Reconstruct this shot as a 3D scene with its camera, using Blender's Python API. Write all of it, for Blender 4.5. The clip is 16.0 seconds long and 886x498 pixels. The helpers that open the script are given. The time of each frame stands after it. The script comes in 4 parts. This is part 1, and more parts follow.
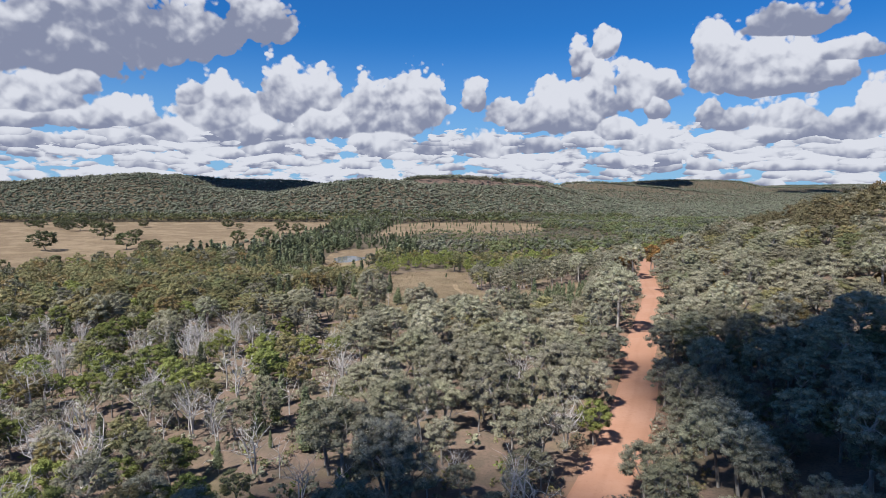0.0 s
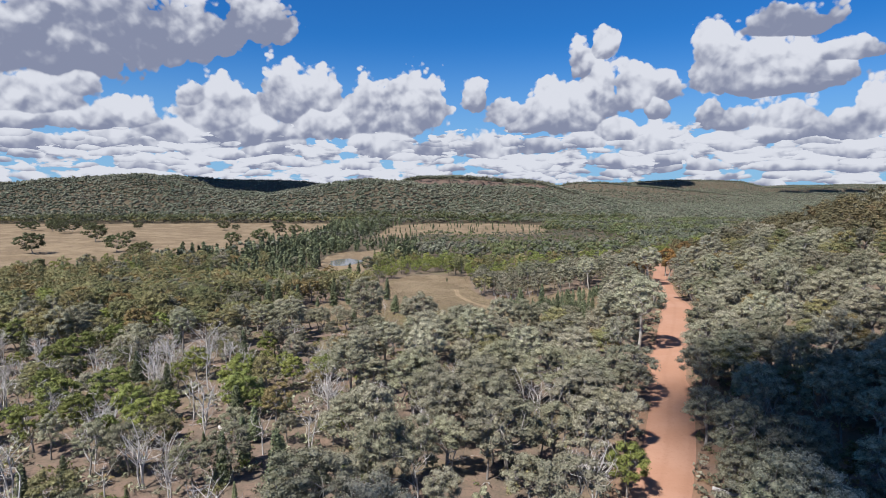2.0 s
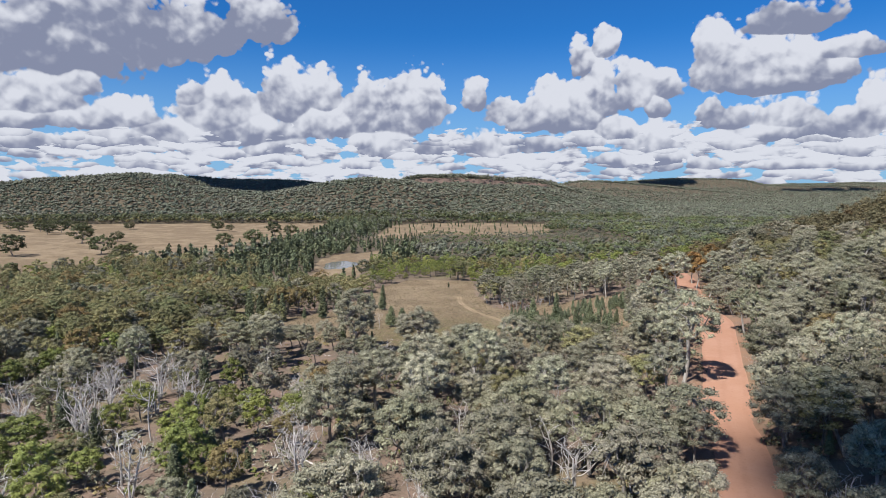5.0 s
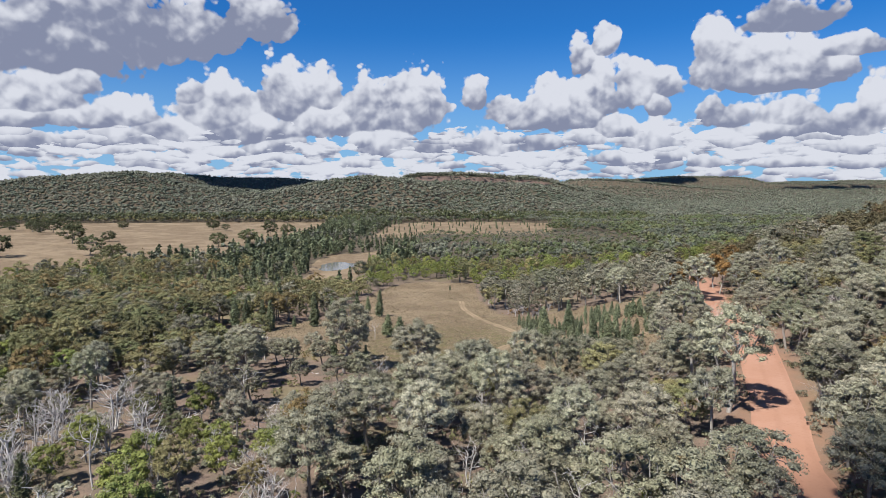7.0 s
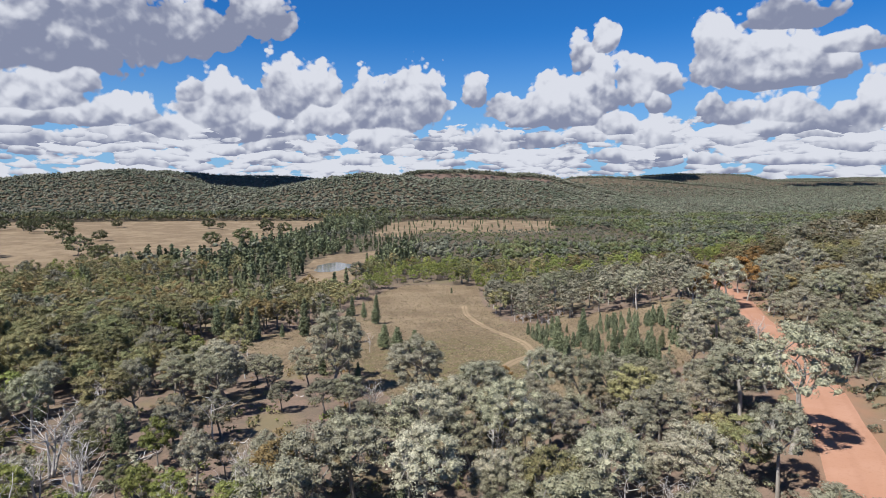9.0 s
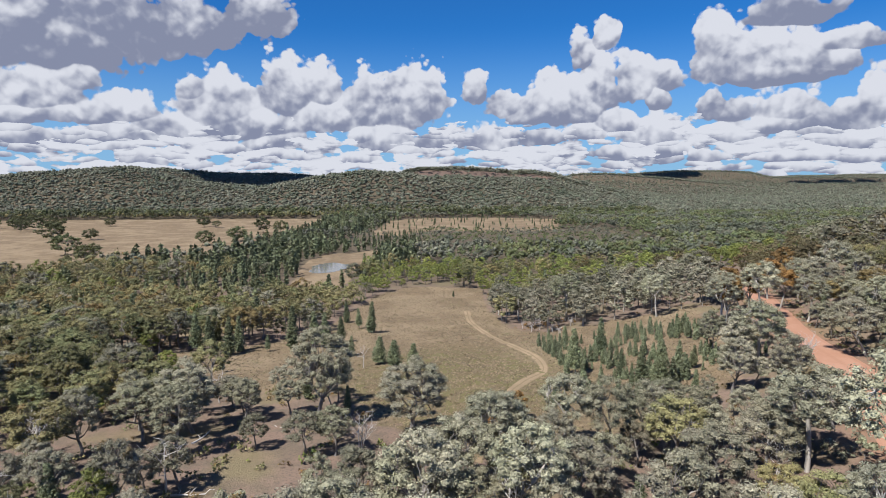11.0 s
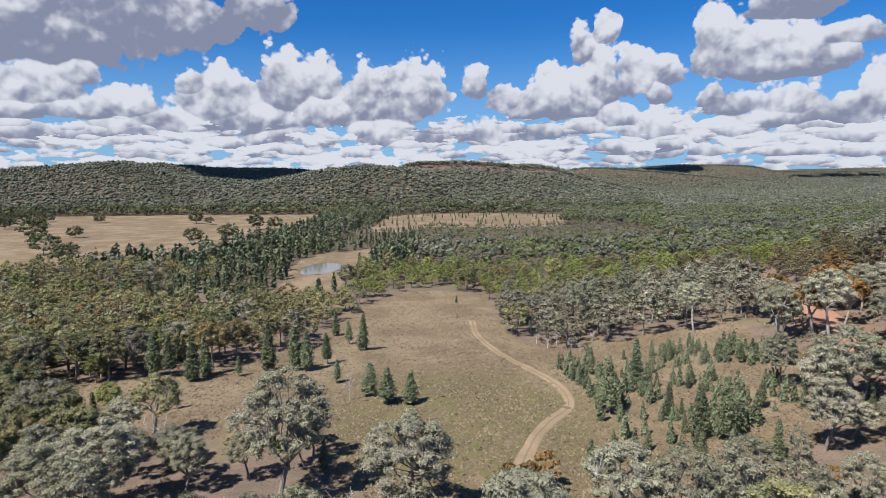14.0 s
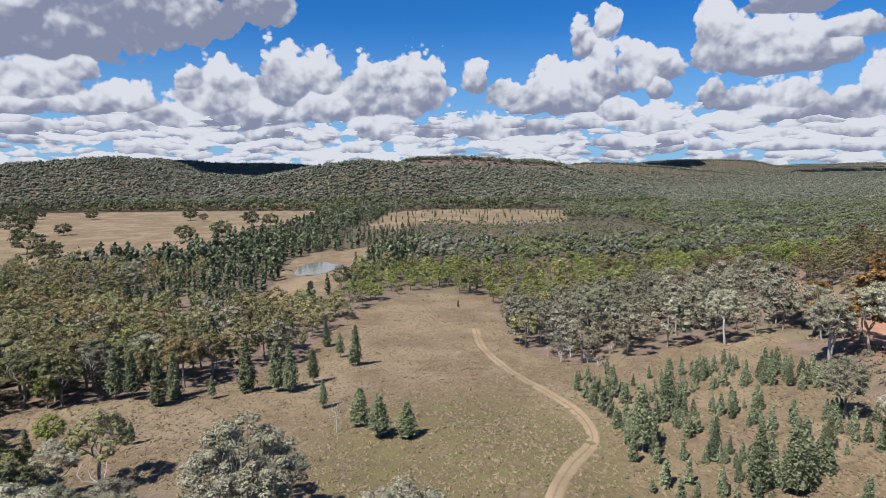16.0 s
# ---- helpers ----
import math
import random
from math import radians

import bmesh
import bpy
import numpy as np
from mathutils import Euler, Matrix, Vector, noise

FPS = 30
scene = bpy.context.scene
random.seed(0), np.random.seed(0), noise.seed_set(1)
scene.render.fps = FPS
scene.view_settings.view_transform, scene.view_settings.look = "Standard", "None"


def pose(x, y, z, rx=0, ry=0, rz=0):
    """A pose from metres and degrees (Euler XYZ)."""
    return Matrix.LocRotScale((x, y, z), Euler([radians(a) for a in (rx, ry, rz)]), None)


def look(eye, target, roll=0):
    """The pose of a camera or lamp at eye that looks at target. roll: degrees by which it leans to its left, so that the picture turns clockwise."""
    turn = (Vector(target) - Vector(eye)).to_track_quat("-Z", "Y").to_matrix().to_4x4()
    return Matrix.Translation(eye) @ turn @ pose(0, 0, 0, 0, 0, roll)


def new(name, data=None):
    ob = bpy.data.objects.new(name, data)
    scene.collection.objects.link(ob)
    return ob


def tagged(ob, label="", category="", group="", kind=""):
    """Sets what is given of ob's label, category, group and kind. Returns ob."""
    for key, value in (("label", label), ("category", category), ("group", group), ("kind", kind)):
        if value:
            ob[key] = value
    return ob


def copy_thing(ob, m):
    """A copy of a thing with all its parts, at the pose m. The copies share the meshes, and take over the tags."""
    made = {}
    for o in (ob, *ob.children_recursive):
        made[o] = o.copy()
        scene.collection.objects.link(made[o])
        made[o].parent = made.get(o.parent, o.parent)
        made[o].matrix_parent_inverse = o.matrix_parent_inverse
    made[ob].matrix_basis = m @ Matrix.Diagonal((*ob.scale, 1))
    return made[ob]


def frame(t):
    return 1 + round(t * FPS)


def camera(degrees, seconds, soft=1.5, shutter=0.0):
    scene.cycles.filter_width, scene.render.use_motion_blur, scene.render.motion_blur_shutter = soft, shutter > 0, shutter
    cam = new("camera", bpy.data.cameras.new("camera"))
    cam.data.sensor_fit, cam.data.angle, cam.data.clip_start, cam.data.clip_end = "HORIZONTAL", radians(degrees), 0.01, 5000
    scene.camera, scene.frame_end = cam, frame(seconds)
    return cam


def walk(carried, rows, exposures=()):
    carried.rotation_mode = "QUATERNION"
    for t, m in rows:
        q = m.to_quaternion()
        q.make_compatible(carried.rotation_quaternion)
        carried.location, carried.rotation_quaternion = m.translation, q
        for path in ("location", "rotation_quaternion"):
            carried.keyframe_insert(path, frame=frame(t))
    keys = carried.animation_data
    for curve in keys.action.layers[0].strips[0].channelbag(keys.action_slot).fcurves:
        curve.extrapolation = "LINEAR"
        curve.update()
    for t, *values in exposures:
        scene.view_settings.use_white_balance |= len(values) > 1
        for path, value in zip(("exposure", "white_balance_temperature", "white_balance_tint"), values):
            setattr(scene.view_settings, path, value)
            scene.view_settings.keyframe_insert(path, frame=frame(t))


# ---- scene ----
cam = camera(73.0, 16.0, soft=0.6)
PATH = [
    (0, (0.000, 0.000, 38.000), (0.000, 99.531, 28.329), -0.02),
    (2, (-0.129, 15.841, 37.784), (-0.177, 115.382, 28.209), -0.09),
    (4, (-0.393, 31.647, 37.527), (-0.488, 131.182, 27.885), -0.16),
    (6, (-0.754, 47.441, 37.249), (-0.895, 146.955, 27.402), -0.24),
    (8, (-1.174, 63.244, 36.972), (-1.358, 162.726, 26.808), -0.31),
    (10, (-1.617, 79.080, 36.716), (-1.840, 178.519, 26.143), -0.38),
    (12, (-2.043, 94.969, 36.501), (-2.303, 194.354, 25.433), -0.45),
    (14, (-2.416, 110.935, 36.348), (-2.707, 210.251, 24.678), -0.52),
    (16, (-2.698, 127.000, 36.277), (-3.014, 226.223, 23.842), -0.59),
]
walk(cam, [(t, look(eye, target, roll)) for t, eye, target, roll in PATH], [(0, 0.70, 6330, 10), (16, 0.70, 6330, 10)])

# ---- light: high sun behind the left shoulder, broken cumulus ----
SUN_FROM = Vector((-0.42, -0.40, 0.815)).normalized()
SUN_POWER, SKY_POWER, CLOUD_POWER = 5.0, 0.0462, 0.45
sun = new("sun", bpy.data.lights.new("sun", "SUN"))
sun.data.energy, sun.data.angle, sun.data.color = SUN_POWER, radians(0.53), (1.0, 0.955, 0.88)
sun.matrix_world = look((0, 0, 600), Vector((0, 0, 600)) - SUN_FROM)


class Nodes:
    """Shortcuts for a node tree."""

    def __init__(self, tree):
        self.tree = tree
        tree.nodes.clear()

    def put(self, kind, values=(), **settings):
        node = self.tree.nodes.new(kind)
        for key, value in settings.items():
            setattr(node, key, value)
        for key, value in (values.items() if isinstance(values, dict) else enumerate(values)):
            if value is None:
                continue
            if isinstance(value, bpy.types.NodeSocket):
                self.tree.links.new(value, node.inputs[key])
            else:
                node.inputs[key].default_value = value
        return node

    def math(self, operation, *values, clamp=False):
        return self.put("ShaderNodeMath", values, operation=operation, use_clamp=clamp).outputs[0]

    def ramp(self, value, low, high, to_low=0.0, to_high=1.0, smooth=True):
        node = self.put("ShaderNodeMapRange", (value, low, high, to_low, to_high), interpolation_type="SMOOTHSTEP" if smooth else "LINEAR")
        return node.outputs[0]

    def mix(self, factor, one, two, blend="MIX"):
        node = self.put("ShaderNodeMix", {0: factor}, data_type="RGBA", blend_type=blend, clamp_factor=True)
        for n, value in ((6, one), (7, two)):
            if isinstance(value, bpy.types.NodeSocket):
                self.tree.links.new(value, node.inputs[n])
            else:
                node.inputs[n].default_value = (*value, 1)
        return node.outputs[2]

    def noise(self, vector, scale, detail=4.0, rough=0.55, out=0):
        return self.put("ShaderNodeTexNoise", {"Vector": vector, "Scale": scale, "Detail": detail, "Roughness": rough}).outputs[out]

    def link(self, one, two):
        self.tree.links.new(one, two)


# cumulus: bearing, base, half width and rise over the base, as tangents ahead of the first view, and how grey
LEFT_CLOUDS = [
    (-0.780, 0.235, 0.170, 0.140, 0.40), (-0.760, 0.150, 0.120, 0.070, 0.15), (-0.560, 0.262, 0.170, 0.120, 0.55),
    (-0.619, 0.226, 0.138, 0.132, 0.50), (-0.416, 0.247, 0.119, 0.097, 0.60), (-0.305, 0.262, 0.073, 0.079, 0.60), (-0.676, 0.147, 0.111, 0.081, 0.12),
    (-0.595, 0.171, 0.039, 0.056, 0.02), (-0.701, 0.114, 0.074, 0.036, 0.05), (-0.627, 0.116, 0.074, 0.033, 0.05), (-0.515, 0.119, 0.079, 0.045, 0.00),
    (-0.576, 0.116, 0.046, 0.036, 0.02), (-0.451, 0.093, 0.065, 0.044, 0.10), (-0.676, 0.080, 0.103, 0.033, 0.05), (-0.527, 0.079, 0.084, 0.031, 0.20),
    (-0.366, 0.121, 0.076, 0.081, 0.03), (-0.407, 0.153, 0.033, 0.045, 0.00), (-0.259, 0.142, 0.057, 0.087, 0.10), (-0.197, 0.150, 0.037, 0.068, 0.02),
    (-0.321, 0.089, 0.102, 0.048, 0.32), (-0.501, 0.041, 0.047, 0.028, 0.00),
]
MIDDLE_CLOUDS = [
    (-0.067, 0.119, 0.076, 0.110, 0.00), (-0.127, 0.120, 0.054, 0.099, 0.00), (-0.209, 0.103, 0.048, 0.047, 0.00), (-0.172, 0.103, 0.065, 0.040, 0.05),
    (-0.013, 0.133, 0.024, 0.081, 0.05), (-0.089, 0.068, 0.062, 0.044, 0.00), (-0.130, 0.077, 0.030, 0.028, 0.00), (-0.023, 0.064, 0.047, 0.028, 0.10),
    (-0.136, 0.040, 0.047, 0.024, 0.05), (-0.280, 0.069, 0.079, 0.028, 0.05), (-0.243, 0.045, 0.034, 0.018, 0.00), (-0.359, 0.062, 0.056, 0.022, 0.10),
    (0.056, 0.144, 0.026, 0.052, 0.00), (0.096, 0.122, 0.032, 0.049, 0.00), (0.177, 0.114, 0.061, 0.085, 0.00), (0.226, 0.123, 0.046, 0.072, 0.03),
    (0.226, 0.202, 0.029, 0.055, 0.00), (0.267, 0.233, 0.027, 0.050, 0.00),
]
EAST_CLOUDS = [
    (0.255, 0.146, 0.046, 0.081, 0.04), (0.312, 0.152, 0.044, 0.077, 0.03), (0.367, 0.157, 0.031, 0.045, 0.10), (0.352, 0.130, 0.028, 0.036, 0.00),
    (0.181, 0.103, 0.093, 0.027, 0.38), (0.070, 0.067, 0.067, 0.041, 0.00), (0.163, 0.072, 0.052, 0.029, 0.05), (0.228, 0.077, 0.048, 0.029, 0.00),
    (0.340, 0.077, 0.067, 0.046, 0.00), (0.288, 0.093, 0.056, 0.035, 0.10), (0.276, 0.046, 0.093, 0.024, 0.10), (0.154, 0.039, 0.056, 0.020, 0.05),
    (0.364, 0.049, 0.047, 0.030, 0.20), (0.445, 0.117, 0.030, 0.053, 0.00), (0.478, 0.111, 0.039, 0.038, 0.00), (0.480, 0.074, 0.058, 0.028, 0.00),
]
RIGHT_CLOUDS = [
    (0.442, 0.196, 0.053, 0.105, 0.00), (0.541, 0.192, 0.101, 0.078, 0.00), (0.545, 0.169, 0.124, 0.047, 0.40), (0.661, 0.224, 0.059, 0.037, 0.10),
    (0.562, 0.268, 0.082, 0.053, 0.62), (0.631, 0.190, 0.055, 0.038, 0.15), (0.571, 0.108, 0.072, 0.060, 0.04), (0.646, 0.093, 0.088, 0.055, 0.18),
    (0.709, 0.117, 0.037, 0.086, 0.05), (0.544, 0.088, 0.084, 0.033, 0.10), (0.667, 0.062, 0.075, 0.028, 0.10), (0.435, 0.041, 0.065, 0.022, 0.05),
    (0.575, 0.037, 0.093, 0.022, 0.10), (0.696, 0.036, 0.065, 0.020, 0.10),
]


def make_world():
    world = bpy.data.worlds.new("sky")
    world.use_nodes = True
    scene.world = world
    n = Nodes(world.node_tree)
    sky = n.put("ShaderNodeTexSky", sky_type="NISHITA", sun_disc=False, sun_elevation=math.asin(SUN_FROM.z),
                sun_rotation=math.atan2(SUN_FROM.x, SUN_FROM.y), altitude=300, air_density=1.0, dust_density=0.35, ozone_density=2.2)
    way = n.put("ShaderNodeTexCoord").outputs["Generated"]
    part = n.put("ShaderNodeSeparateXYZ", (way,)).outputs
    flat = n.math("SQRT", n.math("ADD", n.math("MULTIPLY", part[0], part[0]), n.math("MULTIPLY", part[1], part[1])))
    az = n.math("ARCTAN2", part[0], part[1])
    up = n.math("DIVIDE", part[2], n.math("MAXIMUM", flat, 0.001))
    plane = n.put("ShaderNodeCombineXYZ", (az, up, 0.0)).outputs[0]
    vec = lambda operation, *values: n.put("ShaderNodeVectorMath", values, operation=operation).outputs["Value" if operation == "LENGTH" else "Vector"]
    # slow swirls push the outlines about
    curl = vec("SUBTRACT", n.noise(plane, 8.0, 5.0, 0.55, out=1), (0.5, 0.5, 0.5))
    warped = vec("ADD", plane, vec("MULTIPLY", curl, (0.036, 0.026, 0.0)))
    # the nearest cumulus dome: flat base, round top; its own height comes along
    weights, places = n.math("ADD", 1e-30, 0.0), vec("ADD", (0.0, 0.0, 0.0), (0.0, 0.0, 0.0))
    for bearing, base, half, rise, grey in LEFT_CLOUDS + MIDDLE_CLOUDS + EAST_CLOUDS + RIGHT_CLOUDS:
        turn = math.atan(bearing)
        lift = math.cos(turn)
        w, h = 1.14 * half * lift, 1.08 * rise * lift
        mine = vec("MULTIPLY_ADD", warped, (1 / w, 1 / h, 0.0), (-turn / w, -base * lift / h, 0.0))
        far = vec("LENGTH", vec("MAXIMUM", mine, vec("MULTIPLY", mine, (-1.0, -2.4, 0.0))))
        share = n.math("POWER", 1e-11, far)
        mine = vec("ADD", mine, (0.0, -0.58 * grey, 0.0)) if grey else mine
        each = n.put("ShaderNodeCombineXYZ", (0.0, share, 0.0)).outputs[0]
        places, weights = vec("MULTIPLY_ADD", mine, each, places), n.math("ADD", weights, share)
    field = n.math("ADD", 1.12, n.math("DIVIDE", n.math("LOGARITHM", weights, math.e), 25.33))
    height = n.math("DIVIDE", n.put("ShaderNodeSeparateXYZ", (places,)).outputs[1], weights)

    # small clouds in rows towards the horizon, and cover all over the rest of the sky
    def rows(shift):
        return n.noise(vec("MULTIPLY_ADD", warped, (17.0, 52.0, 0.0), (0.0, shift, 3.0)), 1.0, 5.0, 0.55)

    row = rows(0.0)
    behind = n.ramp(n.math("ABSOLUTE", az), 0.75, 1.1, 0.0, 0.10)
    overhead = n.ramp(up, 0.38, 0.9)
    behind = n.math("MAXIMUM", behind, n.math("MULTIPLY", overhead, 0.30))
    low = n.math("MULTIPLY", n.ramp(up, 0.16, 0.06, -0.14, 0.27), n.ramp(up, 0.0, 0.03, 0.7, 1.0))
    spread = n.math("MULTIPLY", n.math("SUBTRACT", n.math("ADD", row, n.math("ADD", low, behind)), 0.575), 2.6)

    def heap(size, shift):
        """Rows of small cumulus, one to a cell: how deep inside, and the height over its base."""
        place = vec("MULTIPLY_ADD", warped, size, shift)
        cell = n.put("ShaderNodeTexVoronoi", {"Vector": place, "Scale": 1.0, "Randomness": 0.85}, voronoi_dimensions="2D", feature="F1")
        gap = vec("MULTIPLY", vec("SUBTRACT", place, cell.outputs["Position"]), (1.25, 1.45, 0.0))
        deep = n.math("SUBTRACT", 0.98, vec("LENGTH", vec("MAXIMUM", gap, vec("MULTIPLY", gap, (-1.0, -2.2, 0.0)))))
        return deep, n.math("ADD", n.put("ShaderNodeSeparateXYZ", (gap,)).outputs[1], 0.12)

    hole = n.math("MULTIPLY", n.ramp(n.math("ABSOLUTE", n.math("ADD", az, 0.19)), 0.035, 0.075, 1.0, 0.0), n.ramp(up, 0.015, 0.04))
    fade = n.math("ADD", n.ramp(up, 0.125, 0.075, -1.0, 0.0), n.math("MULTIPLY", hole, -0.7))
    one_deep, one_high = heap((13.0, 31.0, 0.0), (0.0, 0.0, 0.0))
    two_deep, two_high = heap((20.0, 48.0, 0.0), (3.3, 7.7, 0.0))
    first = n.math("GREATER_THAN", one_deep, two_deep)
    cell_deep = n.math("ADD", n.math("MAXIMUM", one_deep, two_deep), fade)
    cell_high = n.put("ShaderNodeMix", {0: first, 2: two_high, 3: one_high}, data_type="FLOAT").outputs[0]
    celled = n.math("GREATER_THAN", cell_deep, spread)
    spread = n.math("MAXIMUM", spread, cell_deep)
    small = n.math("GREATER_THAN", spread, field)
    field = n.math("MAXIMUM", field, spread)

    def heads(vector):
        """Cauliflower heads of three sizes."""
        knob = n.put("ShaderNodeTexVoronoi", {"Vector": vector, "Scale": 19.0, "Smoothness": 0.25, "Detail": 2.0, "Roughness": 0.6, "Lacunarity": 2.3}, feature="SMOOTH_F1")
        return n.math("SUBTRACT", 0.5, knob.outputs["Distance"])

    bent = vec("ADD", plane, vec("MULTIPLY", curl, (0.030, 0.030, 0.0)))
    head = heads(bent)
    wisp = n.math("SUBTRACT", n.noise(plane, 60.0, 5.0, 0.6), 0.5)
    field = n.math("ADD", field, n.math("ADD", n.math("MULTIPLY", wisp, 0.24), n.math("MULTIPLY", head, 0.56)))
    cover = n.ramp(field, 0.03, 0.14)
    # tone: grey flat bases, white tops, heads lit from above
    def folds(vector):
        return n.put("ShaderNodeTexVoronoi", {"Vector": vector, "Scale": 24.0, "Smoothness": 0.3, "Detail": 2.0, "Roughness": 0.5, "Lacunarity": 2.2}, feature="SMOOTH_F1").outputs["Distance"]

    puff = n.math("SUBTRACT", folds(vec("ADD", bent, (-0.005, 0.011, 0.0))), folds(bent))
    small_tone = n.math("ADD", n.math("SUBTRACT", 0.30, n.math("MULTIPLY", overhead, 1.1)), n.math("MULTIPLY", n.math("SUBTRACT", row, rows(0.42)), 3.2))
    small_tone = n.put("ShaderNodeMix", {0: celled, 2: small_tone, 3: n.math("MULTIPLY", cell_high, 1.3)}, data_type="FLOAT").outputs[0]
    tone = n.put("ShaderNodeMix", {0: small, 2: height, 3: small_tone}, data_type="FLOAT").outputs[0]
    tone = n.math("ADD", n.math("ADD", tone, n.math("MULTIPLY", puff, 0.70)), n.math("MULTIPLY", n.math("SUBTRACT", head, 0.2), 0.40))
    tone = n.math("ADD", tone, n.math("MULTIPLY", n.math("SUBTRACT", n.noise(bent, 11.0, 6.0, 0.62), 0.5), 0.9))
    light = n.ramp(tone, -0.62, 0.18)
    shade = n.mix(light, (0.33, 0.365, 0.51), (0.98, 1.0, 1.08))
    shade = vec("MULTIPLY", shade, (CLOUD_POWER, CLOUD_POWER, CLOUD_POWER))
    air = vec("MULTIPLY", sky.outputs[0], (SKY_POWER * 0.20, SKY_POWER * 0.80, SKY_POWER * 1.5))
    pale = n.mix(n.ramp(up, 0.26, 0.0, 0.0, 0.75), air, (0.198, 0.322, 0.470))
    colour = n.mix(cover, pale, shade)
    out = n.put("ShaderNodeOutputWorld")
    n.link(n.put("ShaderNodeBackground", (colour, 1.0)).outputs[0], out.inputs[0])


make_world()


# ---- materials ----
def material(name):
    mat = bpy.data.materials.new(name)
    mat.use_nodes = True
    n = Nodes(mat.node_tree)
    surface = n.put("ShaderNodeBsdfPrincipled")
    out = n.put("ShaderNodeOutputMaterial")
    n.link(surface.outputs[0], out.inputs[0])
    return mat, n, surface


def leaf_material(name, one, two, old=(0.134, 0.087, 0.034), patch=0.11, old_share=0.10, turn=0.35):
    """Foliage: hue by tree and by clump, lightness by leaf spray, a few rusty sprays."""
    mat, n, s = material(name)
    geo = n.put("ShaderNodeNewGeometry")
    tree = n.put("ShaderNodeObjectInfo").outputs["Random"]
    patchy = n.noise(geo.outputs["Position"], patch, 3.0)
    tone = n.put("ShaderNodeAttribute", attribute_name="tone").outputs["Fac"]
    tree = n.math("FRACT", n.math("ADD", tree, tone))
    mixed = n.math("ADD", n.math("MULTIPLY", tree, 0.6), n.ramp(patchy, 0.35, 0.65, 0.0, 0.5))
    colour = n.mix(mixed, one, two)
    other = n.math("FRACT", n.math("MULTIPLY", tree, 7.31))
    dim = n.ramp(other, 0.0, 1.0, 0.66, 1.30, smooth=False)
    colour = n.mix(1.0, colour, n.put("ShaderNodeCombineColor", (dim, dim, dim)).outputs[0], "MULTIPLY")
    colour = n.mix(n.ramp(n.math("FRACT", n.math("MULTIPLY", tree, 13.7)), 0.80, 0.95, 0.0, turn), colour, old)
    rust = n.noise(geo.outputs["Position"], 0.33, 2.0)
    colour = n.mix(n.ramp(rust, 0.78 - old_share, 0.84 - old_share, 0.0, 0.75), colour, old)
    spray = n.ramp(geo.outputs["Random Per Island"], 0.0, 1.0, 0.60, 1.40, smooth=False)
    grey = n.put("ShaderNodeCombineColor", (spray, spray, spray)).outputs[0]
    colour = n.mix(1.0, colour, grey, "MULTIPLY")
    n.link(colour, s.inputs["Base Color"])
    through_leaf = n.put("ShaderNodeBsdfTranslucent", (colour,))
    both = n.put("ShaderNodeMixShader", (0.10, s.outputs[0], through_leaf.outputs[0]))
    n.link(both.outputs[0], n.tree.nodes["Material Output"].inputs[0])
    s.inputs["Roughness"].default_value, s.inputs["Specular IOR Level"].default_value = 0.62, 0.22
    return mat


def bark_material(name, one, two, scale=3.0, rough=0.85):
    mat, n, s = material(name)
    where = n.put("ShaderNodeNewGeometry").outputs["Position"]
    long = n.put("ShaderNodeVectorMath", (where, (1.0, 1.0, 0.25)), operation="MULTIPLY").outputs[0]
    stain = n.noise(long, scale, 5.0)
    colour = n.mix(n.ramp(stain, 0.35, 0.68), one, two)
    colour = n.mix(n.math("MULTIPLY", n.put("ShaderNodeObjectInfo").outputs["Random"], 0.3), colour, two)
    n.link(colour, s.inputs["Base Color"])
    bump = n.put("ShaderNodeBump", {"Strength": 0.6, "Distance": 0.03, "Height": n.noise(long, scale * 6, 4.0)})
    n.link(bump.outputs[0], s.inputs["Normal"])
    s.inputs["Roughness"].default_value = rough
    return mat


GREY_LEAF = leaf_material("grey_leaf", (0.272, 0.248, 0.184), (0.190, 0.186, 0.118), turn=0.15)
PALE_LEAF = leaf_material("pale_leaf", (0.290, 0.274, 0.200), (0.205, 0.208, 0.128), turn=0.1)
COVER_LEAF = leaf_material("cover_leaf", (0.240, 0.216, 0.160), (0.140, 0.142, 0.092), patch=0.09, turn=0.3)
OLIVE_LEAF = leaf_material("olive_leaf", (0.228, 0.192, 0.088), (0.142, 0.152, 0.070), (0.215, 0.128, 0.050), old_share=0.14, turn=0.55)
GREEN_LEAF = leaf_material("green_leaf", (0.205, 0.212, 0.056), (0.132, 0.160, 0.045), (0.185, 0.165, 0.055), old_share=0.02)
PINE_LEAF = leaf_material("pine_leaf", (0.151, 0.164, 0.087), (0.107, 0.126, 0.070), (0.114, 0.107, 0.053), old_share=0.0)
SAPLING_LEAF = leaf_material("sapling_leaf", (0.185, 0.198, 0.118), (0.140, 0.164, 0.092), (0.114, 0.114, 0.060), old_share=0.0)
SHADE_LEAF = leaf_material("shade_leaf", (0.090, 0.090, 0.040), (0.057, 0.071, 0.030), (0.101, 0.087, 0.034))
RUST_LEAF = leaf_material("rust_leaf", (0.221, 0.111, 0.034), (0.161, 0.111, 0.044), (0.228, 0.120, 0.030))
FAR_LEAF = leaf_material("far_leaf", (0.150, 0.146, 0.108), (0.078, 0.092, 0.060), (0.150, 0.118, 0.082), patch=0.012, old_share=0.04)
